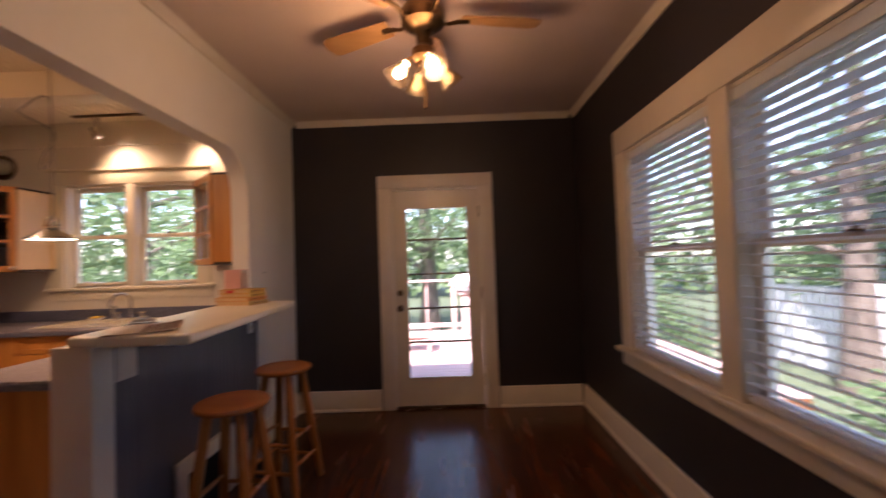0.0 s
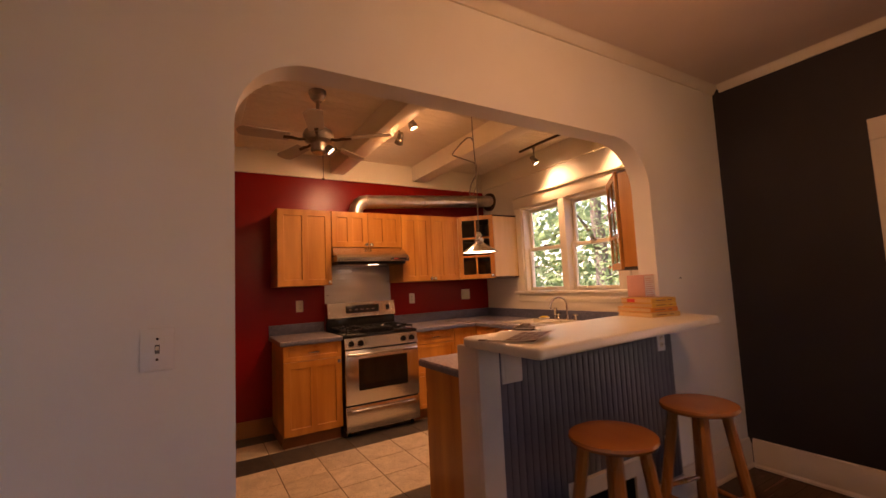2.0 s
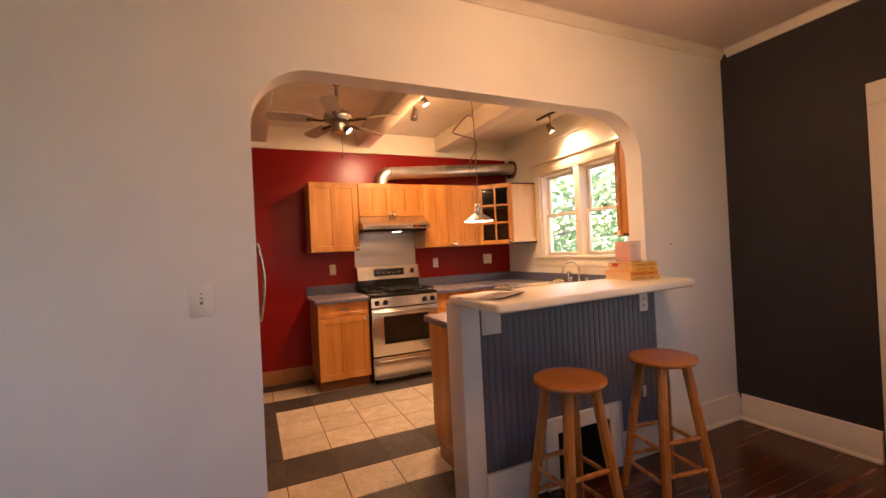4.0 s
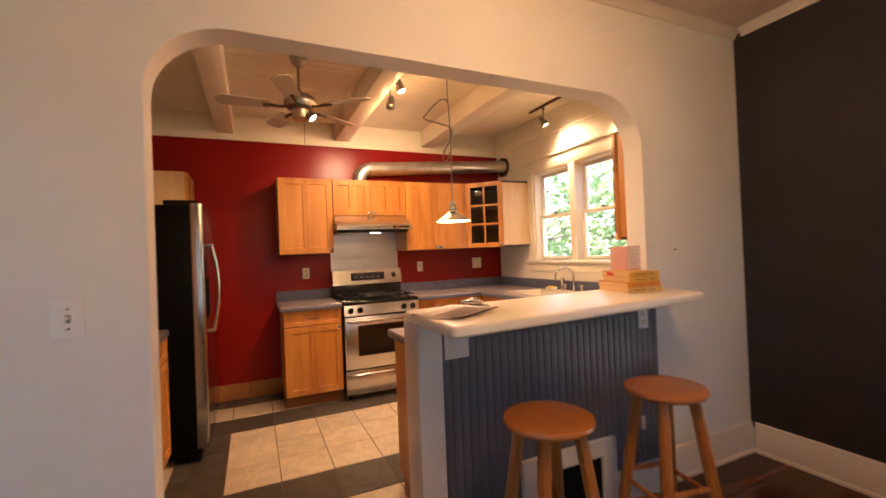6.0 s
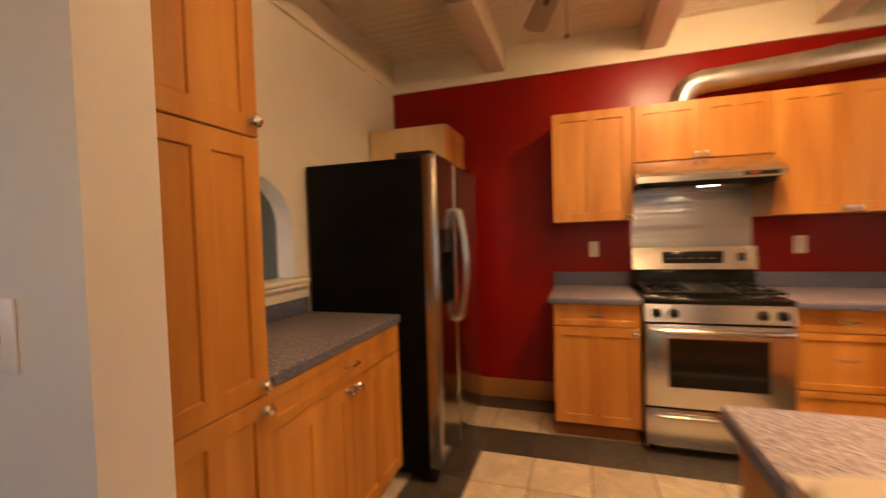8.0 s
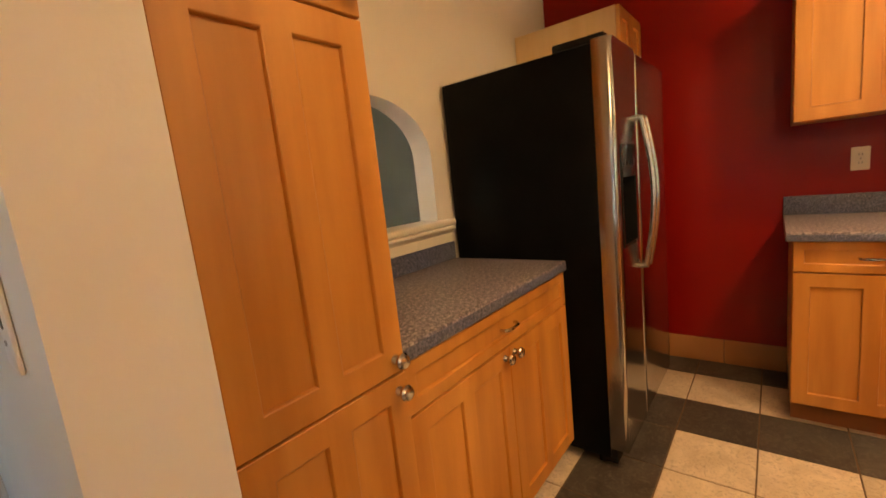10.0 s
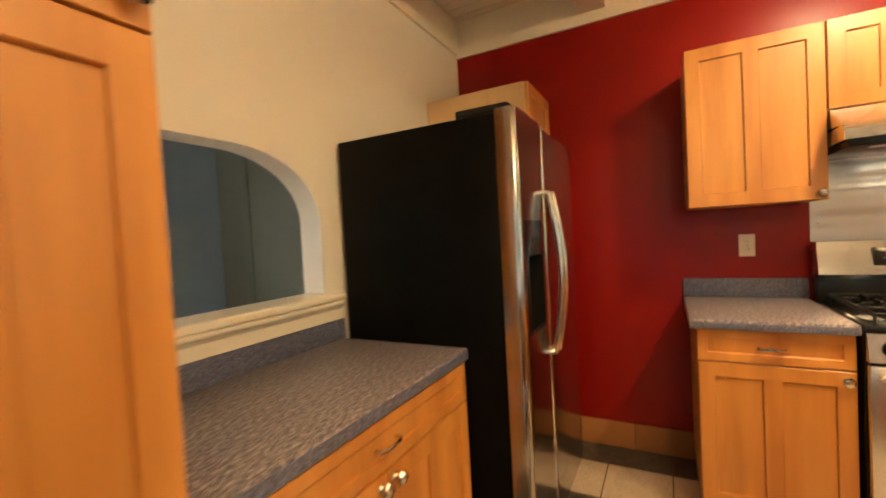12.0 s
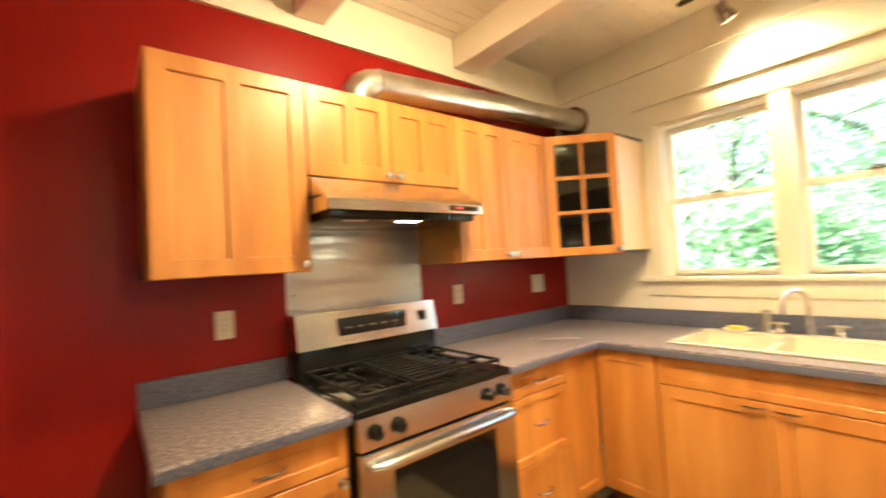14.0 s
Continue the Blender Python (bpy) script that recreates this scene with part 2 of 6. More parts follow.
M_cord = surf("grey_cord", (0.20, 0.17, 0.14), (0.26, 0.22, 0.18), (50, 50, 50), 0.5, 0.1)
M_paper = surf("printed_paper", (0.74, 0.68, 0.63), (0.80, 0.74, 0.69), (6, 6, 6), 0.6, 0.05)
M_ink = surf("brown_print", (0.20, 0.10, 0.075), (0.36, 0.21, 0.17), (70, 70, 70), 0.6, 0.05)
M_board = surf("brown_hardboard", (0.16, 0.075, 0.035), (0.22, 0.11, 0.05), (40, 40, 40), 0.45, 0.08)
M_book = [surf("book_cover_%s" % n, c, tuple(q * 1.15 for q in c), (8, 8, 8), 0.4, 0.06) for n, c in
          (("mustard", (0.55, 0.30, 0.035)), ("orange", (0.58, 0.22, 0.02)), ("yellow", (0.60, 0.36, 0.04)),
           ("pink", (0.56, 0.26, 0.22)), ("red", (0.5, 0.04, 0.03)), ("cream", (0.56, 0.36, 0.12)))]
M_pages = surf("page_edges", (0.60, 0.40, 0.20), (0.68, 0.48, 0.27), (2, 2, 240), 0.7, 0.05)
M_pinkbox = surf("pink_card", (0.62, 0.33, 0.28), (0.68, 0.38, 0.33), (8, 8, 8), 0.5, 0.05)
M_yellow = surf("yellow_sponge", (0.65, 0.45, 0.05), (0.72, 0.52, 0.08), (60, 60, 60), 0.9, 0.05, 0.4, 120)
M_bark = surf("tree_bark", (0.10, 0.075, 0.055), (0.17, 0.135, 0.10), (14, 14, 3), 0.9, 0.05, 0.8, 30)
M_grass = surf("lawn", (0.055, 0.075, 0.035), (0.10, 0.125, 0.065), (3, 3, 3), 0.9, 0.05, 0.6, 20)
M_deck = surf("red_stained_decking", (0.50, 0.33, 0.28), (0.62, 0.44, 0.38), (3, 20, 20), 0.6, 0.1, 0.1, 60, rand=0.1)
M_siding = surf("grey_house_siding", (0.24, 0.26, 0.28), (0.29, 0.31, 0.33), (1, 1, 8), 0.7, 0.05)
M_roof = surf("grey_shingles", (0.10, 0.10, 0.10), (0.15, 0.15, 0.15), (6, 6, 20), 0.9, 0.05, 0.4, 20)
M_canvas = surf("white_canvas", (0.72, 0.72, 0.70), (0.78, 0.78, 0.76), (4, 4, 4), 0.8, 0.05)
M_plaster_out = surf("outside_siding", (0.50, 0.48, 0.44), (0.56, 0.54, 0.50), (1, 1, 10), 0.7, 0.05)


def leaf_material(name, c1, c2):
    m, nt, b = material(name)
    L, N = nt.links.new, nt.nodes.new
    g = N("ShaderNodeNewGeometry")
    mix = N("ShaderNodeMix")
    mix.data_type = "RGBA"
    mix.inputs[6].default_value, mix.inputs[7].default_value = (*c1, 1), (*c2, 1)
    L(g.outputs["Random Per Island"], mix.inputs[0])
    L(mix.outputs[2], b.inputs["Base Color"])
    b.inputs["Roughness"].default_value = 0.5
    tr = N("ShaderNodeBsdfTranslucent")
    L(mix.outputs[2], tr.inputs["Color"])
    ms = N("ShaderNodeMixShader")
    ms.inputs[0].default_value = 0.6
    L(b.outputs[0], ms.inputs[1])
    L(tr.outputs[0], ms.inputs[2])
    L(ms.outputs[0], nt.nodes["Material Output"].inputs["Surface"])
    return m


M_leaf = leaf_material("leaves", (0.110, 0.185, 0.070), (0.235, 0.335, 0.150))
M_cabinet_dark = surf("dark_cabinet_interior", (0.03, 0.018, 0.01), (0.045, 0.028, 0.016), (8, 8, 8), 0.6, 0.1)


# ---- mesh helpers ----
def box(bm, a, b, bev=0.0, seg=2):
    lo = [min(p, q) for p, q in zip(a, b)]
    hi = [max(p, q) for p, q in zip(a, b)]
    vs = bmesh.ops.create_cube(bm, size=1.0)["verts"]
    for v in vs:
        v.co = Vector([(lo[i] + hi[i]) / 2 + v.co[i] * (hi[i] - lo[i]) for i in range(3)])
    if bev:
        es = list({e for v in vs for e in v.link_edges})
        bmesh.ops.bevel(bm, geom=es, offset=min(bev, 0.45 * min(h - l for h, l in zip(hi, lo))), segments=seg, affect="EDGES", profile=0.5)
    return bm


def cyl(bm, p0, p1, r0, r1=None, n=20):
    p0, p1 = Vector(p0), Vector(p1)
    d = p1 - p0
    m = Matrix.Translation((p0 + p1) / 2) @ d.to_track_quat("Z", "Y").to_matrix().to_4x4()
    bmesh.ops.create_cone(bm, cap_ends=True, segments=n, radius1=r0, radius2=r0 if r1 is None else r1, depth=d.length, matrix=m)
    return bm


def ball(bm, c, r, n=14, squash=1.0):
    bmesh.ops.create_uvsphere(bm, u_segments=n, v_segments=max(6, n // 2 + 2), radius=r,
                              matrix=Matrix.Translation(c) @ Matrix.Diagonal((1, 1, squash, 1)))
    return bm


def lathe(bm, prof, n=28, at=(0, 0, 0), m=None):
    """Turns a profile of (radius, height) round the z axis."""
    m = m or Matrix.Identity(4)
    rings = []
    for r, z in prof:
        rings.append([bm.verts.new(m @ (Vector(at) + Vector((r * math.cos(2 * math.pi * k / n), r * math.sin(2 * math.pi * k / n), z)))) for k in range(n)])
    for a, b in zip(rings, rings[1:]):
        for k in range(n):
            bm.faces.new((a[k], a[(k + 1) % n], b[(k + 1) % n], b[k]))
    return bm


def tube(bm, pts, r, n=10):
    """A round bar along a line of points."""
    pts = [Vector(p) for p in pts]
    rings, side = [], None
    for i, p in enumerate(pts):
        d = (pts[min(i + 1, len(pts) - 1)] - pts[max(i - 1, 0)]).normalized()
        if side is None:
            side = d.orthogonal().normalized()
        side = (side - d * side.dot(d)).normalized()
        up = d.cross(side)
        rr = r[i] if isinstance(r, (list, tuple)) else r
        rings.append([bm.verts.new(p + rr * (math.cos(2 * math.pi * k / n) * side + math.sin(2 * math.pi * k / n) * up)) for k in range(n)])
    for a, b in zip(rings, rings[1:]):
        for k in range(n):
            bm.faces.new((a[k], a[(k + 1) % n], b[(k + 1) % n], b[k]))
    bm.faces.new(rings[0][::-1])
    bm.faces.new(rings[-1])
    return bm


def prism(bm, pts, axis, a, b):
    """A flat outline, in the plane square to axis, given thickness from a to b."""
    i = "xyz".index(axis)

    def put(p, d):
        q = list(p)
        q.insert(i, d)
        return bm.verts.new(q)
    va, vb = [put(p, a) for p in pts], [put(p, b) for p in pts]
    n = len(pts)
    f = [bm.faces.new(va), bm.faces.new(vb[::-1])]
    for k in range(n):
        bm.faces.new((va[k], va[(k + 1) % n], vb[(k + 1) % n], vb[k]))
    bmesh.ops.recalc_face_normals(bm, faces=bm.faces[:])
    bmesh.ops.triangulate(bm, faces=[g for g in f if g.is_valid and len(g.verts) > 4])
    return bm


def mesh_of(name, bm, mat, flat=False):
    me = bpy.data.meshes.new(name)
    bmesh.ops.recalc_face_normals(bm, faces=bm.faces[:])
    bm.to_mesh(me)
    bm.free()
    me.materials.append(mat)
    if not flat:
        me.shade_smooth()
        me.set_sharp_from_angle(angle=radians(32))
    return me


def part(name, bm, mat, parent=None, label="", m=None):
    ob = new(name, bm if isinstance(bm, bpy.types.Mesh) else mesh_of(name, bm, mat))
    ob.parent = parent
    if m is not None:
        ob.matrix_basis = m
    return tagged(ob, label)


def thing(name, m, label, category, group="", kind=""):
    ob = new(name)
    ob.empty_display_size = 0.1
    ob.matrix_basis = m
    return tagged(ob, label, category, group, kind)


def B():
    return bmesh.new()


def setting(name, bm, mat, label, category):
    return tagged(part(name, bm, mat), label, category, kind="structure")


# ---- plan ----
XR, XA, XK, XE = -4.10, -1.20, -1.325, 1.44
YN, YS, YB = 4.335, 0.36, -3.0
ZD, ZK, ZR = 2.69, 2.77, 2.525
KY0, KY1 = 1.145, 3.455


def arc(cx, cy, rx, ry, a0, a1, n=10):
    return [(cx + rx * math.cos(radians(a0 + (a1 - a0) * k / n)), cy + ry * math.sin(radians(a0 + (a1 - a0) * k / n))) for k in range(n + 1)]


# wall between dining room and kitchen, with the arched opening down to the floor
bm = B()
TOPZ = 2.17
outline = [(YB, 0), (KY0, 0), (KY0, 1.92)] + arc(KY0 + 0.27, TOPZ - 0.25, 0.27, 0.25, 180, 90)[1:] + \
    arc(KY1 - 0.30, TOPZ - 0.30, 0.30, 0.29, 90, 0) + [(KY1, 0), (YN, 0), (YN, 2.9), (YB, 2.9)]
prism(bm, outline, "x", XA, XK)
setting("wall_arch", bm, M_white_wall, "white plaster wall with a wide round-cornered opening", "wall")

# north wall: dining half charcoal, kitchen half cream, back door and kitchen window cut through
DX0, DX1, DZ = -0.30, 0.55, 2.04
bm = B()
box(bm, (XA, YN, 0), (DX0, YN + 0.14, 2.9))
box(bm, (DX1, YN, 0), (XE + 0.14, YN + 0.14, 2.9))
box(bm, (DX0, YN, DZ), (DX1, YN + 0.14, 2.9))
setting("wall_north", bm, M_charcoal, "charcoal painted plaster wall round the back door", "wall")
WX0, WX1, WZ0, WZ1 = -3.36, -2.10, 1.22, 2.18
bm = B()
box(bm, (XR - 0.12, YN, 0), (WX0, YN + 0.14, 2.9))
box(bm, (WX1, YN, 0), (XA, YN + 0.14, 2.9))
box(bm, (WX0, YN, 0), (WX1, YN + 0.14, WZ0))
box(bm, (WX0, YN, WZ1), (WX1, YN + 0.14, 2.9))
setting("wall_kitchen_north", bm, M_cream_wall, "cream painted kitchen wall round the sink window", "wall")

# east wall with the twin window, and an added unseen window behind for daylight
EY0, EY1, EZ0, EZ1 = 1.30, 3.28, 0.70, 2.08
bm = B()
box(bm, (XE, YB, 0), (XE + 0.14, -2.7, 2.9))
box(bm, (XE, -0.3, 0), (XE + 0.14, EY0, 2.9))
box(bm, (XE, EY1, 0), (XE + 0.14, YN, 2.9))
for y0, y1 in ((EY0, EY1), (-2.7, -0.3)):
    box(bm, (XE, y0, 0), (XE + 0.14, y1, EZ0))
    box(bm, (XE, y0, EZ1), (XE + 0.14, y1, 2.9))
setting("wall_east", bm, M_charcoal, "charcoal painted plaster wall round the twin window", "wall")
bm = B()
box(bm, (XK, YB - 0.14, 0), (XE + 0.14, YB, 2.9))
setting("wall_south", bm, M_white_wall, "plain white plaster wall behind the walk", "wall")

# red wall and the pass-through wall
bm = B()
box(bm, (XR - 0.12, YS - 0.11, 0), (XR, YN, ZR))
setting("wall_red", bm, M_red, "glossy deep red painted kitchen wall", "wall")
PX0, PX1, PZ0 = -2.70, -1.62, 1.085
bm = B()
outline = [(XR, PZ0), (PX0, PZ0), (PX0, 1.42)] + arc(PX0 + 0.36, 1.41, 0.36, 0.25, 180, 90)[1:] + \
    arc(PX1 - 0.36, 1.41, 0.36, 0.25, 90, 0) + [(PX1, PZ0), (XK, PZ0), (XK, 2.9), (XR, 2.9)]
prism(bm, outline, "y", YS - 0.11, YS)
box(bm, (XR, YS - 0.11, 0), (XK, YS, PZ0))
setting("wall_pass_through", bm, M_cream_wall, "cream painted kitchen wall with an arched pass-through", "wall")

# room beyond the pass-through; its window opening is added out of view for light
bm = B()
box(bm, (-3.75, -1.74, 0), (-2.35, -1.6, 2.9))
box(bm, (-1.50, -1.74, 0), (XK, -1.6, 2.9))
box(bm, (-2.35, -1.74, 0), (-1.50, -1.6, 0.75))
box(bm, (-2.35, -1.74, 2.05), (-1.50, -1.6, 2.9))
setting("wall_beyond_south", bm, M_blue_wall, "blue-grey painted wall of the room beyond", "wall")
bm = B()
box(bm, (-3.75, -1.6, 0), (-3.6, YS - 0.11, 2.9))
setting("wall_beyond_west", bm, M_olive_wall, "dull olive painted wall of the room beyond", "wall")
bm = B()
box(bm, (-3.6, -1.30, 0), (-3.585, -1.22, 2.1), 0.004)
setting("trim_beyond", bm, M_olive_wall, "olive painted upright door trim in the room beyond", "trim")
bm = B()
box(bm, (-3.6, -1.6, -0.05), (XK, YS - 0.11, 0))
setting("floor_beyond", bm, M_floor, "dark wooden floor of the room beyond", "floor")
bm = B()
box(bm, (-3.75, -1.72, 2.6), (XK, YS - 0.11, 2.7))
setting("ceiling_beyond", bm, M_ceil, "plain painted ceiling of the room beyond", "ceiling")

# ceilings
bm = B()
box(bm, (XA, YB, ZD), (XE, YN, ZD + 0.12))
setting("ceiling_dining", bm, M_ceil, "smooth painted plaster dining room ceiling", "ceiling")
bm = B()
box(bm, (XR, YS, ZK + 0.006), (XK, YN, ZK + 0.12))
x = XR + 0.002
while x < XK - 0.01:
    x1 = min(x + 0.082, XK)
    vs = [bm.verts.new(p) for p in ((x, YS, ZK + 0.004), (x + 0.004, YS, ZK), (x1 - 0.004, YS, ZK), (x1, YS, ZK + 0.004),
                                    (x, YN, ZK + 0.004), (x + 0.004, YN, ZK), (x1 - 0.004, YN, ZK), (x1, YN, ZK + 0.004))]
    for k in range(3):
        bm.faces.new((vs[k], vs[k + 1], vs[k + 5], vs[k + 4]))
    x = x1 + 0.003
setting("ceiling_kitchen", bm, M_ceil_k, "cream painted beadboard kitchen ceiling", "ceiling")
for y, w in ((1.25, 0.15), (2.37, 0.15), (3.37, 0.17)):
    bm = B()
    box(bm, (XR + 0.022, y - w / 2, 2.585), (XK, y + w / 2, ZK), 0.006)
    setting("ceiling_beam", bm, M_ceil_k, "cream painted boxed ceiling beam", "beam")
# frieze boards round the kitchen
bm = B()
box(bm, (XR - 0.12, YS, ZR), (XR + 0.02, YN, 2.9))
setting("frieze_red_wall", bm, M_cream_trim, "cream painted frieze board above the red wall", "trim")
bm = B()
box(bm, (XR + 0.02, YN - 0.02, ZR + 0.02), (XK, YN, ZK - 0.001))
setting("frieze_north", bm, M_cream_trim, "cream painted frieze board above the window", "trim")
bm = B()
box(bm, (XR + 0.02, YS, ZR + 0.02), (XK, YS + 0.02, ZK - 0.001))
setting("frieze_south", bm, M_cream_trim, "cream painted frieze board over the pass-through wall", "trim")

# crown and baseboards in the dining room
CR = [(0, 0), (0.012, 0), (0.018, 0.014), (0.036, 0.034), (0.044, 0.046), (0.052, 0.05), (0, 0.05)]


def crown(name, axis, a, b, at, sgn):
    bm = B()
    prism(bm, [(at + sgn * p, ZD - 0.05 + q) for p, q in CR], axis, a, b)
    setting(name, bm, M_trim, "white painted crown moulding under the ceiling", "trim")


crown("crown_north", "x", XA + 0.052, XE - 0.052, YN, -1)
crown("crown_west", "y", YB, YN - 0.002, XA, 1)
crown("crown_east", "y", YB, YN - 0.002, XE, -1)


def base_run(name, a, b):
    """A tall moulded baseboard with a shoe strip along x or y, standing out from the wall to the side of the room."""
    (x0, y0), (x1, y1) = a, b
    bm = B()
    t, s = 0.018, 0.03
    if abs(y1 - y0) < 1e-6:
        prism(bm, [(y0, 0.002), (y0 - s, 0.002), (y0 - s, 0.016), (y0 - t, 0.026), (y0 - t, 0.15), (y0 - 0.012, 0.165), (y0 - 0.011, 0.18), (y0 - 0.004, 0.188), (y0, 0.188)], "x", x0, x1)
    else:
        g = 1 if x0 < 0 else -1
        prism(bm, [(x0, 0.002), (x0 + g * s, 0.002), (x0 + g * s, 0.016), (x0 + g * t, 0.026), (x0 + g * t, 0.15), (x0 + g * 0.012, 0.165), (x0 + g * 0.011, 0.18), (x0 + g * 0.004, 0.188), (x0, 0.188)], "y", y0, y1)
    setting(name, bm, M_trim, "tall white painted baseboard with a shoe strip", "baseboard")


base_run("baseboard_north", (XA + 0.03, YN), (-0.42, YN))
base_run("baseboard_north_east", (0.665, YN), (XE - 0.03, YN))
base_run("baseboard_east", (XE, YB), (XE, YN - 0.001))
base_run("baseboard_west", (XA, KY1 + 0.002), (XA, YN - 0.001))
base_run("baseboard_west_south", (XA, YB), (XA, KY0 - 0.002))
bm = B()
box(bm, (XR + 0.001, YS + 0.002, 0.0), (XR + 0.010, 1.69, 0.152))
ob = setting("baseboard_red_wall", bm, M_grout, "tan tiled skirting along the red wall", "baseboard")
skirt_tile = mesh_of("skirting_tile", box(B(), (XR + 0.009, 0.002, 0.002), (XR + 0.017, 0.302, 0.155), 0.002, 1), M_skirt)
for k in range(4):
    part("skirting_tile", skirt_tile, None, ob, m=pose(0, 1.386 - 0.304 * k, 0))

# ---- door and windows ----
def casing(ob, x0, x1, z0, z1, w, y, mat, t=0.022, sill=False, head=0.0):
    """Flat casing boards round an opening in a wall facing -y, as parts of ob."""
    for nm, a, b in (("casing", (x0 - w, y - t, z0), (x0, y, z1)), ("casing", (x1, y - t, z0), (x1 + w, y, z1)),
                     ("head_casing", (x0 - w - head, y - t - 0.003, z1), (x1 + w + head, y, z1 + w + 0.01))):
        part(nm, box(B(), a, b, 0.004), mat, ob)


def back_door():
    ob = thing("door_1", pose(0, YN, 0), "white painted back door with a five-light glass panel, shut", "door", kind="structure")
    casing(ob, DX0 + 0.005, DX1 - 0.005, 0, DZ - 0.005, 0.112, 0, M_trim)
    for x0, x1 in ((DX0, DX0 + 0.018), (DX1 - 0.018, DX1)):
        part("jamb", box(B(), (x0, 0, 0), (x1, 0.138, DZ - 0.018)), M_trim, ob)
    part("jamb_head", box(B(), (DX0, 0, DZ - 0.018), (DX1, 0.138, DZ)), M_trim, ob)
    part("threshold", box(B(), (DX0 + 0.018, -0.01, 0.001), (DX1 - 0.018, 0.138, 0.022), 0.005), M_bronze, ob, "dark bronze threshold")
    a, b, gz0, gz1, gx0, gx1 = DX0 + 0.022, DX1 - 0.022, 0.27, 1.86, -0.165, 0.425
    bm = B()
    y0, y1 = 0.02, 0.064
    for p, q in (((a, y0, 0.025), (gx0, y1, DZ - 0.024)), ((gx1, y0, 0.025), (b, y1, DZ - 0.024)),
                 ((gx0, y0, 0.025), (gx1, y1, gz0)), ((gx0, y0, gz1), (gx1, y1, DZ - 0.024))):
        box(bm, p, q)
    leaf = part("door_leaf", bm, M_trim, ob)
    bm = B()
    for p, q in (((gx0, 0.010, gz0), (gx0 + 0.016, 0.03, gz1)), ((gx1 - 0.016, 0.010, gz0), (gx1, 0.03, gz1)),
                 ((gx0, 0.010, gz0), (gx1, 0.03, gz0 + 0.016)), ((gx0, 0.010, gz1 - 0.016), (gx1, 0.03, gz1))):
        box(bm, p, q, 0.004)
    part("glazing_bead", bm, M_trim, leaf)
    for z in (0.605, 0.918, 1.235, 1.555):
        part("muntin", box(B(), (gx0, 0.024, z - 0.009), (gx1, 0.06, z + 0.009), 0.004), M_bronze, leaf, "dark bar between panes")
    zs = (gz0, 0.605, 0.918, 1.235, 1.555, gz1)
    for z0, z1 in zip(zs, zs[1:]):
        p = part("pane", box(B(), (gx0, 0.040, z0), (gx1, 0.044, z1)), M_glass, leaf)
        p.visible_shadow = False
    for z in (1.065, 0.925):
        bm = B()
        cyl(bm, (-0.225, 0.02, z), (-0.225, 0.006, z), 0.03, 0.026, 24)
        cyl(bm, (-0.225, 0.008, z), (-0.225, -0.03, z), 0.011, n=16)
        if z < 1:
            ball(bm, (-0.225, -0.045, z), 0.027, 18)
        else:
            box(bm, (-0.231, -0.045, z - 0.018), (-0.219, -0.028, z + 0.018), 0.003)
        part("door_knob" if z < 1 else "deadbolt", bm, M_bronze, leaf, "aged bronze knob")
    for z in (0.25, 1.05, 1.80):
        bm = B()
        box(bm, (b - 0.002, 0.004, z - 0.05), (b + 0.006, 0.022, z + 0.05), 0.002)
        cyl(bm, (b + 0.004, 0.010, z - 0.052), (b + 0.004, 0.010, z + 0.052), 0.007, n=12)
        part("hinge", bm, M_bronze, ob)
    return ob


back_door()


def sash(parent, x0, x1, z0, z1, y, mat, w=0.035, name="sash"):
    bm = B()
    for p, q in (((x0, y, z0), (x0 + w, y + 0.034, z1)), ((x1 - w, y, z0), (x1, y + 0.034, z1)),
                 ((x0 + w, y + 0.001, z0), (x1 - w, y + 0.034, z0 + w * 1.1)), ((x0 + w, y + 0.001, z1 - w), (x1 - w, y + 0.034, z1))):
        box(bm, p, q, 0.003)
    s = part(name, bm, mat, parent)
    g = part("pane", box(B(), (x0 + w, y + 0.015, z0 + w), (x1 - w, y + 0.019, z1 - w)), M_glass, s)
    g.visible_shadow = False
    return s


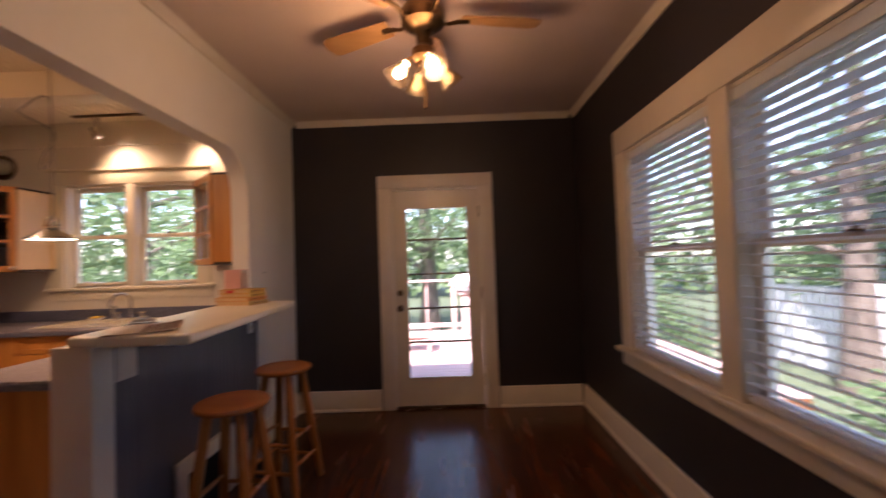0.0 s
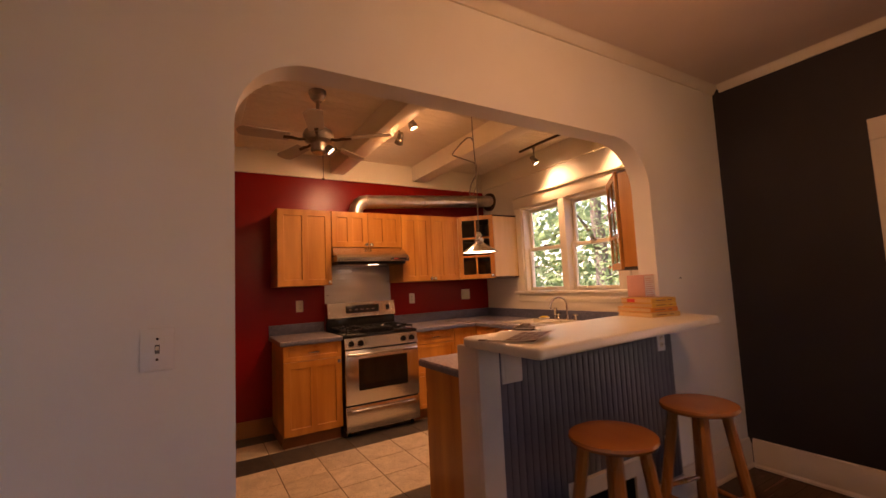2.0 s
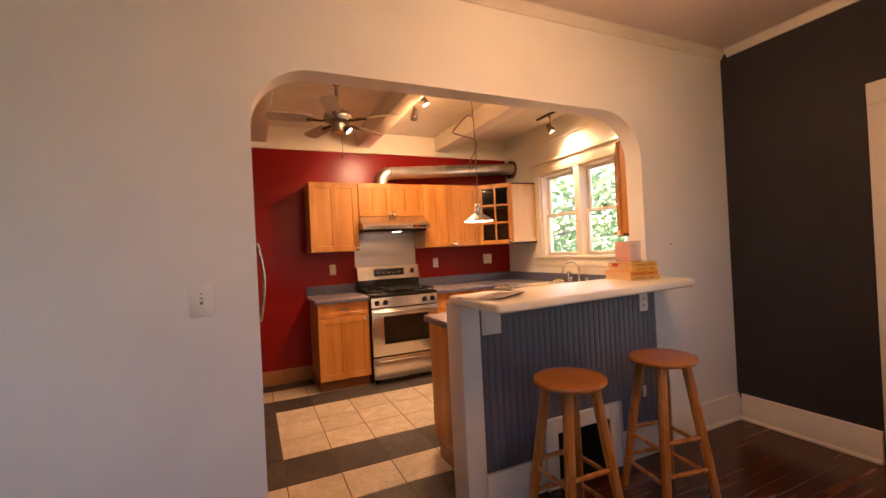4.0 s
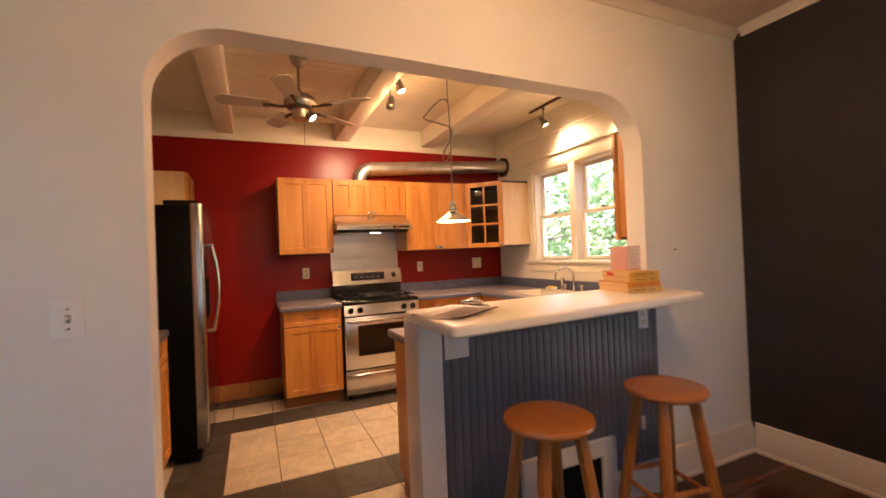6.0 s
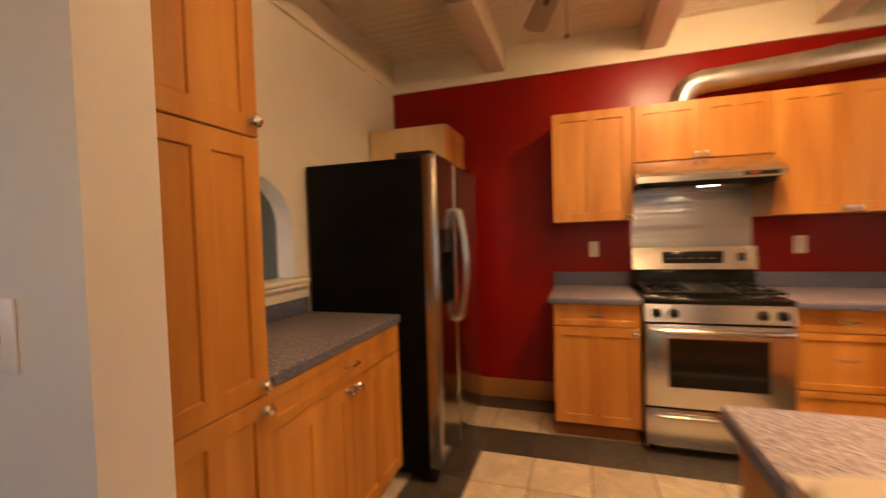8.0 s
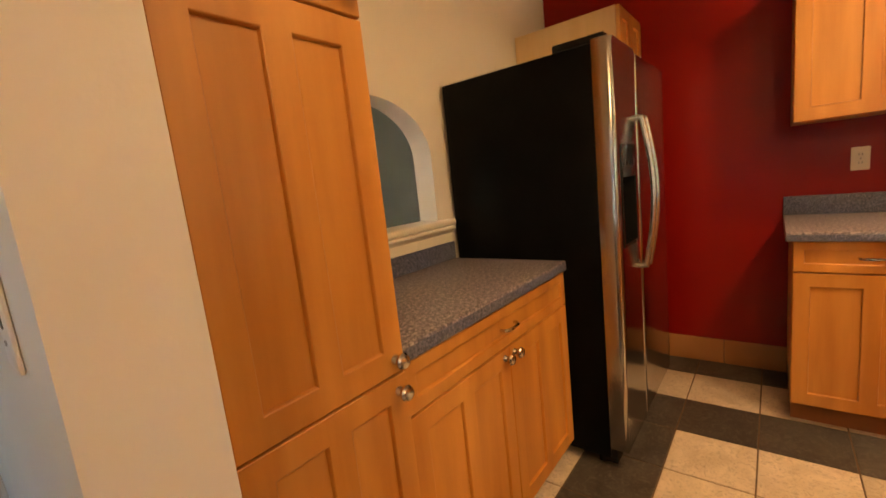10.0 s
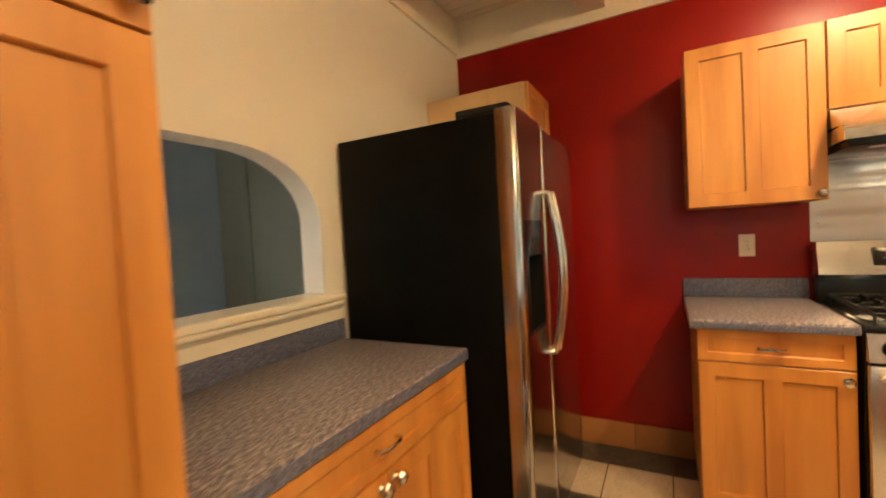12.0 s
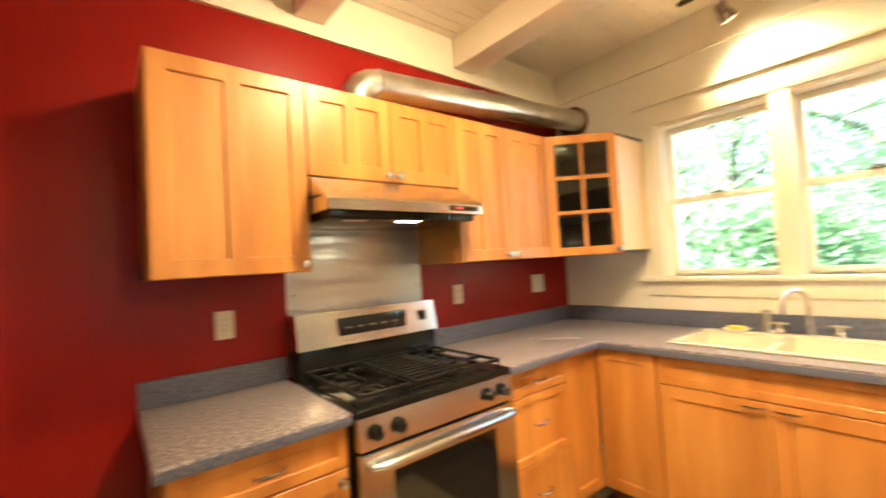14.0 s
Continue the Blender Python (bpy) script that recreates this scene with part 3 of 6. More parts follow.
def twin_window(name, m, x0, x1, z0, z1, zmid, mat, sash_mat, label, cas, mull):
    """Two double-hung windows side by side in a wall facing local -y."""
    ob = thing(name, m, label, "window", kind="structure")
    casing(ob, x0, x1, z0, z1, cas, 0, mat)
    xm = (x0 + x1) / 2
    part("mullion", box(B(), (xm - mull / 2, -0.022, z0), (xm + mull / 2, 0.13, z1), 0.004), mat, ob)
    for a, b in ((x0, x0 + 0.02), (x1 - 0.02, x1)):
        part("jamb", box(B(), (a, 0, z0), (b, 0.139, z1)), mat, ob)
    part("jamb_head", box(B(), (x0 + 0.02, 0, z1 - 0.02), (x1 - 0.02, 0.139, z1)), mat, ob)
    part("window_sill", box(B(), (x0 - cas - 0.03, -0.06, z0 - 0.028), (x1 + cas + 0.03, 0.139, z0), 0.006), mat, ob)
    part("apron", box(B(), (x0 - cas, -0.02, z0 - 0.118), (x1 + cas, 0, z0 - 0.028), 0.004), mat, ob)
    for a, b in ((x0 + 0.02, xm - mull / 2), (xm + mull / 2, x1 - 0.02)):
        sash(ob, a, b, z0 + 0.001, zmid + 0.018, 0.055, sash_mat, name="lower_sash")
        sash(ob, a, b, zmid - 0.018, z1 - 0.02, 0.092, sash_mat, name="upper_sash")
        bm = B()
        cx = (a + b) / 2
        box(bm, (cx - 0.03, 0.035, zmid + 0.018), (cx + 0.03, 0.062, zmid + 0.026), 0.003)
        cyl(bm, (cx, 0.048, zmid + 0.024), (cx, 0.048, zmid + 0.036), 0.012, n=14)
        part("sash_lock", bm, M_bronze, ob)
        for dx in (-0.13, 0.13):
            part("sash_lift", box(B(), (cx + dx - 0.02, 0.035, z0 + 0.012), (cx + dx + 0.02, 0.056, z0 + 0.024), 0.004), mat, ob)
    return ob


twin_window("window_1", pose(0, YN, 0), WX0, WX1, WZ0, WZ1, 1.69, M_cream_trim, M_cream_trim,
            "cream painted twin sash window over the kitchen sink", 0.115, 0.085)
twin_window("window_2", pose(XE, 0, 0, 0, 0, -90), -3.24, -1.30, 0.72, 2.04, 1.375, M_trim, M_trim,
            "white painted twin sash window with blinds", 0.155, 0.14)
# added out of view: lets daylight onto the white wall from behind
twin_window("window_3", pose(XE, 0, 0, 0, 0, -90), 0.34, 2.66, 0.72, 2.04, 1.375, M_trim, M_trim,
            "white painted twin sash window, unseen, added behind the walk for daylight", 0.155, 0.14)
# invented window, hidden from the walk, that brightens the room beyond
twin_window("window_4", pose(0, -1.6, 0, 0, 0, 180), 1.52, 2.33, 0.77, 2.03, 1.40, M_trim, M_trim,
            "white painted sash window, unseen, added to light the room beyond", 0.10, 0.06)
# drip cap over the kitchen window
setting("window_cap", box(B(), (-3.50, YN - 0.045, WZ1 + 0.125), (-1.97, YN, WZ1 + 0.15), 0.006), M_cream_trim,
        "cream painted cap moulding over the window", "trim")


def blind(m, w, z0, z1, label):
    ob = thing("window_blind", m, label, "window blind", "blinds at the twin window")
    part("headrail", box(B(), (0, -0.006, z1 - 0.05), (w, 0.040, z1), 0.004), M_blind, ob)
    bm = B()
    n = 6
    pts = [(-0.024 + 0.048 * k / n, 0.0035 * math.cos((k / n - 0.5) * math.pi)) for k in range(n + 1)]
    va = [[bm.verts.new((x, p, q + t)) for p, q in pts] for x in (0.004, w - 0.004) for t in (0, -0.0025)]
    for k in range(n):
        bm.faces.new((va[0][k], va[0][k + 1], va[2][k + 1], va[2][k]))
        bm.faces.new((va[1][k], va[3][k], va[3][k + 1], va[1][k + 1]))
    bm.faces.new((va[0][0], va[2][0], va[3][0], va[1][0]))
    bm.faces.new((va[0][n], va[1][n], va[3][n], va[2][n]))
    slat = mesh_of("slat", bm, M_blind)
    z = z0 + 0.03
    while z < z1 - 0.06:
        part("slat", slat, None, ob, m=pose(0, 0.016, z, -9))
        z += 0.0435
    part("bottom_rail", box(B(), (0.002, -0.006, z0), (w - 0.002, 0.040, z0 + 0.018), 0.004), M_blind, ob)
    for x in (0.12, w - 0.12):
        part("ladder_cord", cyl(B(), (x, -0.009, z0 + 0.01), (x, -0.009, z1 - 0.04), 0.0022, n=6), M_blind, ob)
    part("tilt_wand", cyl(B(), (0.08, -0.018, z1 - 0.06), (0.08, -0.018, z1 - 0.62), 0.005, n=8), M_blind, ob)


for x0, x1 in ((-3.215, -2.345), (-2.195, -1.325)):
    blind(pose(XE, -0.0, 0, 0, 0, -90) @ pose(x0, 0.0, 0), x1 - x0, 0.735, 2.015, "white two-inch slatted blind, lowered with open slats")


# ---- cabinets ----
def panel_door(x0, x1, z0, z1, y=0.0, t=0.02, st=0.058, mid=True, mat=None):
    """A shaker door front at local y - t: rails and stiles round recessed panels."""
    bm = B()
    f, dp = y - t, 0.010
    c = (x0 + x1) / 2
    xs = [x0, x0 + st, c - st / 2, c + st / 2, x1 - st, x1] if mid else [x0, x0 + st, x1 - st, x1]
    zs = [z0, z0 + st, z1 - st, z1]
    g = [[bm.verts.new((x, f, z)) for x in xs] for z in zs]
    for r in range(3):
        for k in range(len(xs) - 1):
            q = (g[r][k], g[r][k + 1], g[r + 1][k + 1], g[r + 1][k])
            if r == 1 and k % 2 == 1:
                e = 0.002
                ins = [bm.verts.new((v.co.x + (e if s in (0, 3) else -e), f + dp, v.co.z + (e if s < 2 else -e))) for s, v in enumerate(q)]
                for s in range(4):
                    bm.faces.new((q[s], q[(s + 1) % 4], ins[(s + 1) % 4], ins[s]))
                bm.faces.new(ins)
            else:
                bm.faces.new(q)
    rim = g[0][:] + [g[1][-1], g[2][-1]] + g[3][::-1] + [g[2][0], g[1][0]]
    back = [bm.verts.new((v.co.x, y, v.co.z)) for v in rim]
    for s in range(len(rim)):
        bm.faces.new((rim[s], back[s], back[(s + 1) % len(rim)], rim[(s + 1) % len(rim)]))
    bm.faces.new(back)
    bmesh.ops.recalc_face_normals(bm, faces=bm.faces[:])
    edge = [e for e in bm.edges if e.is_manifold and e.calc_face_angle(0) > 1.2 and all(abs(v.co.y - f) < 1e-6 for v in e.verts)]
    bmesh.ops.bevel(bm, geom=edge, offset=0.0018, segments=1, affect="EDGES", profile=0.5)
    return bm


def knob(parent, x, y, z):
    bm = B()
    lathe(bm, [(0.0, 0.0), (0.0125, 0.0), (0.011, 0.004), (0.0075, 0.010), (0.010, 0.015), (0.0175, 0.020), (0.019, 0.026), (0.015, 0.032), (0.007, 0.0345), (0.0, 0.035)], 18,
          m=Matrix.Translation((x, y, z)) @ pose(0, 0, 0, 90))
    part("knob", bm, M_chrome, parent, "satin nickel knob")


def pull(parent, x, y, z):
    bm = B()
    tube(bm, [(x - 0.045, y, z), (x - 0.043, y - 0.016, z), (x - 0.03, y - 0.024, z), (x, y - 0.027, z), (x + 0.03, y - 0.024, z), (x + 0.043, y - 0.016, z), (x + 0.045, y, z)], 0.0055, 8)
    part("drawer_pull", bm, M_chrome, parent, "satin nickel bow pull")


def cabinet(m, w, d, z0, z1, fronts, label, name="base_cabinet", kick=True, side=None, group="kitchen cabinets", body_top=None):
    """A maple cabinet box whose front lies at local y = 0; fronts: (kind, x0, x1, z0, z1, [(fitting, x, z)])."""
    ob = thing(name, m, label, "cabinet", group)
    b0 = z0 + (0.105 if kick else 0)
    part("body", box(B(), (0, 0, b0), (w, d, body_top or z1), 0.002, 1), side or M_maple, ob)
    if body_top:
        part("front_rail", box(B(), (0, 0, body_top), (w, 0.03, z1)), M_maple, ob)
    if kick:
        part("toe_kick", box(B(), (0.004, 0.055, z0), (w - 0.004, d, b0)), M_kick, ob, "dark stained toe kick")
    for kind, x0, x1, a, b, fit in fronts:
        dr = part("drawer_front" if kind == "drawer" else "door", panel_door(x0, x1, a, b, -0.001, mid=(kind == "door"), st=0.036 if kind == "drawer" else 0.058), M_maple, ob)
        for f, x, z in fit:
            (knob if f == "knob" else pull)(dr, x, -0.021, z)
    return ob


EAST, SOUTH, NORTH, WEST = 90, 0, 180, -90   # the way a cabinet looks
UF = -3.72

# uppers on the red wall
def upper(y0, y1, z0, fronts, label):
    return cabinet(pose(UF - 0.02, y0, 0, 0, 0, EAST), y1 - y0, UF - 0.02 - XR - 0.002, z0, 2.112, fronts, label, "wall_cabinet", False)


upper(1.685, 2.187, 1.384, [("door", 0.002, 0.500, 1.386, 2.110, [("knob", 0.475, 1.412)])], "honey maple wall cabinet with one panelled door, shut")
upper(2.190, 2.942, 1.750, [("door", 0.002, 0.375, 1.752, 2.110, [("knob", 0.352, 1.778)]), ("door", 0.378, 0.750, 1.752, 2.110, [("knob", 0.401, 1.778)])],
      "short honey maple wall cabinet above the range hood")
upper(2.945, 3.665, 1.384, [("door", 0.002, 0.359, 1.386, 2.110, [("knob", 0.336, 1.412)]), ("door", 0.362, 0.718, 1.386, 2.110, [("knob", 0.385, 1.412)])],
      "honey maple wall cabinet with two panelled doors, shut")


def corner_cabinet(m, label, left=True, s=0.655, d=0.36):
    """A diagonal corner wall cabinet: local corner at the origin, walls along +x and +y, glass door on the diagonal."""
    ob = thing("corner_cabinet", m, label, "cabinet", "kitchen cabinets")
    z0, z1 = 1.384, 2.112
    foot = [(0.003, 0.003), (s, 0.003), (s, d), (d, s), (0.003, s)]
    bm = B()
    prism(bm, foot, "z", z0, z0 + 0.018)
    prism(bm, foot, "z", z1 - 0.018, z1)
    prism(bm, [(0.003, 0.003), (s, 0.003), (s, 0.012), (0.012, 0.012), (0.012, s), (0.003, s)], "z", z0 + 0.018, z1 - 0.018)
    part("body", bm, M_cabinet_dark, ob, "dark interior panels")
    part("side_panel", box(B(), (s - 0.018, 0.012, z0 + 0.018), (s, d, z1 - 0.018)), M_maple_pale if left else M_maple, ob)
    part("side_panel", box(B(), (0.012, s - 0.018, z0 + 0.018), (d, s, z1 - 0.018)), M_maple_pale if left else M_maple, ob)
    for z in (1.62, 1.86):
        bm = B()
        prism(bm, [(0.012, 0.012), (s - 0.02, 0.012), (s - 0.02, d - 0.02), (d - 0.02, s - 0.02), (0.012, s - 0.02)], "z", z, z + 0.018)
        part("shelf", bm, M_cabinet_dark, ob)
    L = math.hypot(s - d, s - d)
    dm = Matrix.Translation((s, d, 0)) @ pose(0, 0, 0, 0, 0, 135)   # local x runs along the diagonal
    st = 0.052
    door = part("glass_door", box(B(), (0.004, 0, z0 + 0.002), (st, 0.02, z1 - 0.002), 0.002, 1), M_maple, ob, m=dm @ pose(0, -0.022, 0))
    for nm, a, b in (("stile", (L - st, 0, z0 + 0.002), (L - 0.004, 0.02, z1 - 0.002)), ("rail", (st, 0.0005, z0 + 0.002), (L - st, 0.0195, z0 + st)),
                     ("rail", (st, 0.0005, z1 - st), (L - st, 0.0195, z1 - 0.002))):
        part(nm, box(B(), a, b, 0.002, 1), M_maple, door)
    part("muntin", box(B(), (L / 2 - 0.010, 0.002, z0 + st), (L / 2 + 0.010, 0.018, z1 - st)), M_maple, door)
    h = (z1 - z0 - 2 * st) / 3
    for k in (1, 2):
        part("muntin", box(B(), (st, 0.003, z0 + st + k * h - 0.010), (L - st, 0.017, z0 + st + k * h + 0.010)), M_maple, door)
    for k in range(3):
        for i in range(2):
            a = st + i * (L / 2 - st)
            part("pane", box(B(), (a, 0.009, z0 + st + k * h), (a + L / 2 - st, 0.012, z0 + st + (k + 1) * h)), M_glass, door)
    knob(door, L - 0.03 if left else 0.03, 0.0, z0 + 0.03)
    return ob


corner_cabinet(pose(XR, YN, 0, 0, 0, -90), "maple corner wall cabinet with a six-pane glass door", True)
corner_cabinet(pose(XK, YN, 0, 0, 0, 180), "maple corner wall cabinet with a glass door beside the window", False, 0.615, 0.285)

# base units on the red wall
BF = -3.50
cabinet(pose(BF - 0.02, 1.685, 0, 0, 0, EAST), 0.51, 0.575, 0, 0.874,
        [("drawer", 0.003, 0.507, 0.735, 0.868, [("pull", 0.255, 0.80)]), ("door", 0.003, 0.507, 0.112, 0.728, [("knob", 0.478, 0.695)])],
        "honey maple base cabinet with a drawer beside the range")
cabinet(pose(BF - 0.02, 2.955, 0, 0, 0, EAST), 0.455, 0.575, 0, 0.874,
        [("drawer", 0.003, 0.452, 0.745, 0.868, [("pull", 0.228, 0.805)]), ("drawer", 0.003, 0.452, 0.43, 0.738, [("pull", 0.228, 0.60)]), ("drawer", 0.003, 0.452, 0.112, 0.423, [("pull", 0.228, 0.28)])],
        "honey maple three-drawer base cabinet beside the range")
cabinet(pose(BF - 0.02, 3.413, 0, 0, 0, EAST), 0.30, 0.575, 0, 0.874, [("plain", 0.003, 0.275, 0.112, 0.868, [])],
        "honey maple corner base cabinet with a folding door")
# base units under the window
NF = 3.695
cabinet(pose(BF + 0.005, NF + 0.02, 0, 0, 0, SOUTH), 0.322, 0.61, 0, 0.874, [("plain", 0.003, 0.319, 0.112, 0.868, [])],
        "honey maple corner base cabinet door under the counter")
cabinet(pose(-3.17, NF + 0.02, 0, 0, 0, SOUTH), 0.90, 0.61, 0, 0.874,
        [("drawer", 0.003, 0.897, 0.735, 0.868, []), ("plain", 0.003, 0.448, 0.112, 0.728, [("pull", 0.392, 0.706)]), ("plain", 0.452, 0.897, 0.112, 0.728, [("pull", 0.508, 0.706)])],
        "wide honey maple sink cabinet with two doors", body_top=0.74)
cabinet(pose(-2.267, NF + 0.02, 0, 0, 0, SOUTH), 0.36, 0.61, 0, 0.874, [("drawer", 0.003, 0.357, 0.735, 0.868, [("pull", 0.18, 0.80)]), ("door", 0.003, 0.357, 0.112, 0.728, [])],
        "narrow honey maple base cabinet beside the sink")
# peninsula units, looking west into the kitchen
cabinet(pose(-1.855, 3.69, 0, 0, 0, WEST), 0.75, 0.55, 0, 0.874, [("drawer", 0.003, 0.747, 0.735, 0.868, [("pull", 0.375, 0.80)]), ("door", 0.003, 0.373, 0.112, 0.728, []), ("door", 0.377, 0.747, 0.112, 0.728, [])],
        "honey maple peninsula base cabinet")
cabinet(pose(-1.855, 2.937, 0, 0, 0, WEST), 0.75, 0.55, 0, 0.874, [("drawer", 0.003, 0.747, 0.735, 0.868, [("pull", 0.375, 0.80)]), ("door", 0.003, 0.373, 0.112, 0.728, []), ("door", 0.377, 0.747, 0.112, 0.728, [])],
        "honey maple peninsula end cabinet with a plain side panel")
# pantry and base by the fridge, looking north
cabinet(pose(-1.335, 0.935, 0, 0, 0, NORTH), 0.455, 0.573, 0, 2.10,
        [("door", 0.06, 0.452, 1.628, 2.097, [("knob", 0.425, 1.668)]), ("door", 0.06, 0.452, 0.872, 1.622, [("knob", 0.425, 0.905)]), ("door", 0.06, 0.452, 0.112, 0.866, [("knob", 0.425, 0.83)])],
        "tall honey maple pantry cabinet with three doors", "pantry_cabinet")
cabinet(pose(-1.795, 0.915, 0, 0, 0, NORTH), 0.985, 0.553, 0, 0.874,
        [("drawer", 0.008, 0.978, 0.735, 0.868, [("pull", 0.493, 0.80)]), ("door", 0.008, 0.491, 0.112, 0.728, [("knob", 0.462, 0.70)]), ("door", 0.495, 0.978, 0.112, 0.728, [("knob", 0.524, 0.70)])],
        "honey maple base cabinet with drawer and doors beside the fridge")
cabinet(pose(-3.625, 0.955, 0, 0, 0, NORTH), 0.455, 0.59, 1.78, 2.112, [("plain", 0.003, 0.226, 1.783, 2.109, []), ("plain", 0.229, 0.452, 1.783, 2.109, [])],
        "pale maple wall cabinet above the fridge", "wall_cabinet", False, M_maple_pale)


# ---- counters ----
def counter(name, pts, label, splash=()):
    """A laminate worktop of 40 mm with a rolled edge; pts is its outline."""
    ob = thing(name, pose(0, 0, 0), label, "countertop")
    bm = B()
    prism(bm, pts, "z", 0.875, 0.915)
    top = [e for e in bm.edges if abs(e.verts[0].co.z - 0.915) < 1e-6 and abs(e.verts[1].co.z - 0.915) < 1e-6 and len(e.link_faces) == 2 and e.calc_face_angle(0) > 1]
    bmesh.ops.bevel(bm, geom=top, offset=0.008, segments=2, affect="EDGES", profile=0.5)
    part("worktop", bm, M_counter, ob)
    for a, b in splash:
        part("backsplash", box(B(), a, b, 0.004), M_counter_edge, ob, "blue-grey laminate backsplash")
    return ob


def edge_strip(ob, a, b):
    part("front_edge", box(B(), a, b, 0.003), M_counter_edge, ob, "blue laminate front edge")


c = counter("countertop_by_range", [(XR + 0.001, 1.66), (-3.47, 1.66), (-3.47, 2.197), (XR + 0.001, 2.197)], "blue-grey speckled laminate counter beside the range",
            [((XR + 0.001, 1.66, 0.915), (XR + 0.02, 2.197, 1.015))])
edge_strip(c, (-3.472, 1.662, 0.8745), (-3.466, 2.195, 0.905))
SX0, SX1, SY0, SY1 = -3.13, -2.35, 3.80, 4.20
c = counter("countertop_corner", [(XR + 0.001, 2.95), (-3.46, 2.95), (-3.46, 3.665), (SX0, 3.665), (SX0, YN - 0.001), (XR + 0.001, YN - 0.001)],
            "blue-grey speckled laminate counter turning the corner",
            [((XR + 0.001, 2.95, 0.915), (XR + 0.02, YN - 0.021, 1.015)), ((XR + 0.001, YN - 0.02, 0.915), (XK - 0.001, YN - 0.001, 1.015))])
edge_strip(c, (-3.464, 2.952, 0.8745), (-3.458, 3.66, 0.905))
part("worktop", box(B(), (SX0, 3.665, 0.875), (SX1, SY0, 0.915), 0.0), M_counter, c)
part("worktop", box(B(), (SX0, SY1, 0.875), (SX1, YN - 0.001, 0.915), 0.0), M_counter, c)
part("worktop", box(B(), (SX1, 3.665, 0.875), (XK - 0.001, YN - 0.001, 0.915), 0.0), M_counter, c)
part("worktop", box(B(), (-1.885, 2.155, 0.875), (XK - 0.001, 3.665, 0.915), 0.006), M_counter, c)
edge_strip(c, (-3.455, 3.659, 0.8745), (-1.89, 3.6645, 0.905))
edge_strip(c, (-1.883, 2.1515, 0.8745), (-1.33, 2.1565, 0.905))
c = counter("countertop_by_fridge", [(-1.797, YS + 0.001), (-2.79, YS + 0.001), (-2.79, 0.942), (-1.797, 0.942)],
            "blue-grey speckled laminate counter under the pass-through", [((-2.79, YS + 0.001, 0.915), (-1.797, YS + 0.02, 1.0))])
edge_strip(c, (-2.788, 0.938, 0.8745), (-1.80, 0.9445, 0.907))
# pass-through sill
ob = thing("pass_through_sill", pose(0, 0, 0), "white painted moulded sill of the pass-through", "trim", kind="structure")
part("sill_board", box(B(), (-2.775, YS - 0.125, PZ0 - 0.002), (-1.70, YS + 0.058, PZ0 + 0.028), 0.011, 4), M_cream_trim, ob)
part("sill_moulding", box(B(), (-2.77, YS + 0.001, PZ0 - 0.022), (-1.70, YS + 0.052, PZ0 - 0.003), 0.007, 3), M_cream_trim, ob)
bm = B()
prism(bm, [(YS + 0.001, 1.002), (YS + 0.022, 1.002), (YS + 0.026, PZ0 - 0.04), (YS + 0.044, PZ0 - 0.023), (YS + 0.001, PZ0 - 0.023)], "x", -2.765, -1.70)
part("sill_apron", bm, M_cream_trim, ob)


# ---- sink and tap ----
def sink():
    ob = thing("kitchen_sink", pose(0, 0, 0), "almond enamelled double sink set in the counter", "sink")
    bm = B()
    z = 0.917
    x0, x1, y0, y1 = SX0 - 0.015, SX1 + 0.015, SY0 - 0.015, SY1 + 0.06
    xm = (SX0 + SX1) / 2
    b = [(SX0 + 0.02, xm - 0.018), (xm + 0.018, SX1 - 0.02)]
    ys = (SY0 + 0.02, SY1 - 0.02)
    for p, q in (((x0, y0, z), (x1, ys[0], z + 0.011)), ((x0, ys[1], z), (x1, y1, z + 0.011)), ((x0, ys[0], z), (b[0][0], ys[1], z + 0.011)),
                 ((b[0][1], ys[0], z), (b[1][0], ys[1], z + 0.011)), ((b[1][1], ys[0], z), (x1, ys[1], z + 0.011))):
        box(bm, p, q, 0.004, 2)
    part("rim", bm, M_sink, ob)
    for a, c in b:
        bm = B()
        box(bm, (a, ys[0], 0.75), (c, ys[1], 0.755))
        for p, q in (((a - 0.006, ys[0] - 0.006, 0.75), (a, ys[1] + 0.006, z + 0.006)), ((c, ys[0] - 0.006, 0.75), (c + 0.006, ys[1] + 0.006, z + 0.006)),
                     ((a, ys[0] - 0.006, 0.75), (c, ys[0], z + 0.006)), ((a, ys[1], 0.75), (c, ys[1] + 0.006, z + 0.006))):
            box(bm, p, q)
        part("basin", bm, M_sink, ob)
        part("drain", cyl(B(), ((a + c) / 2, (ys[0] + ys[1]) / 2, 0.755), ((a + c) / 2, (ys[0] + ys[1]) / 2, 0.759), 0.04, n=20), M_chrome, ob)


sink()


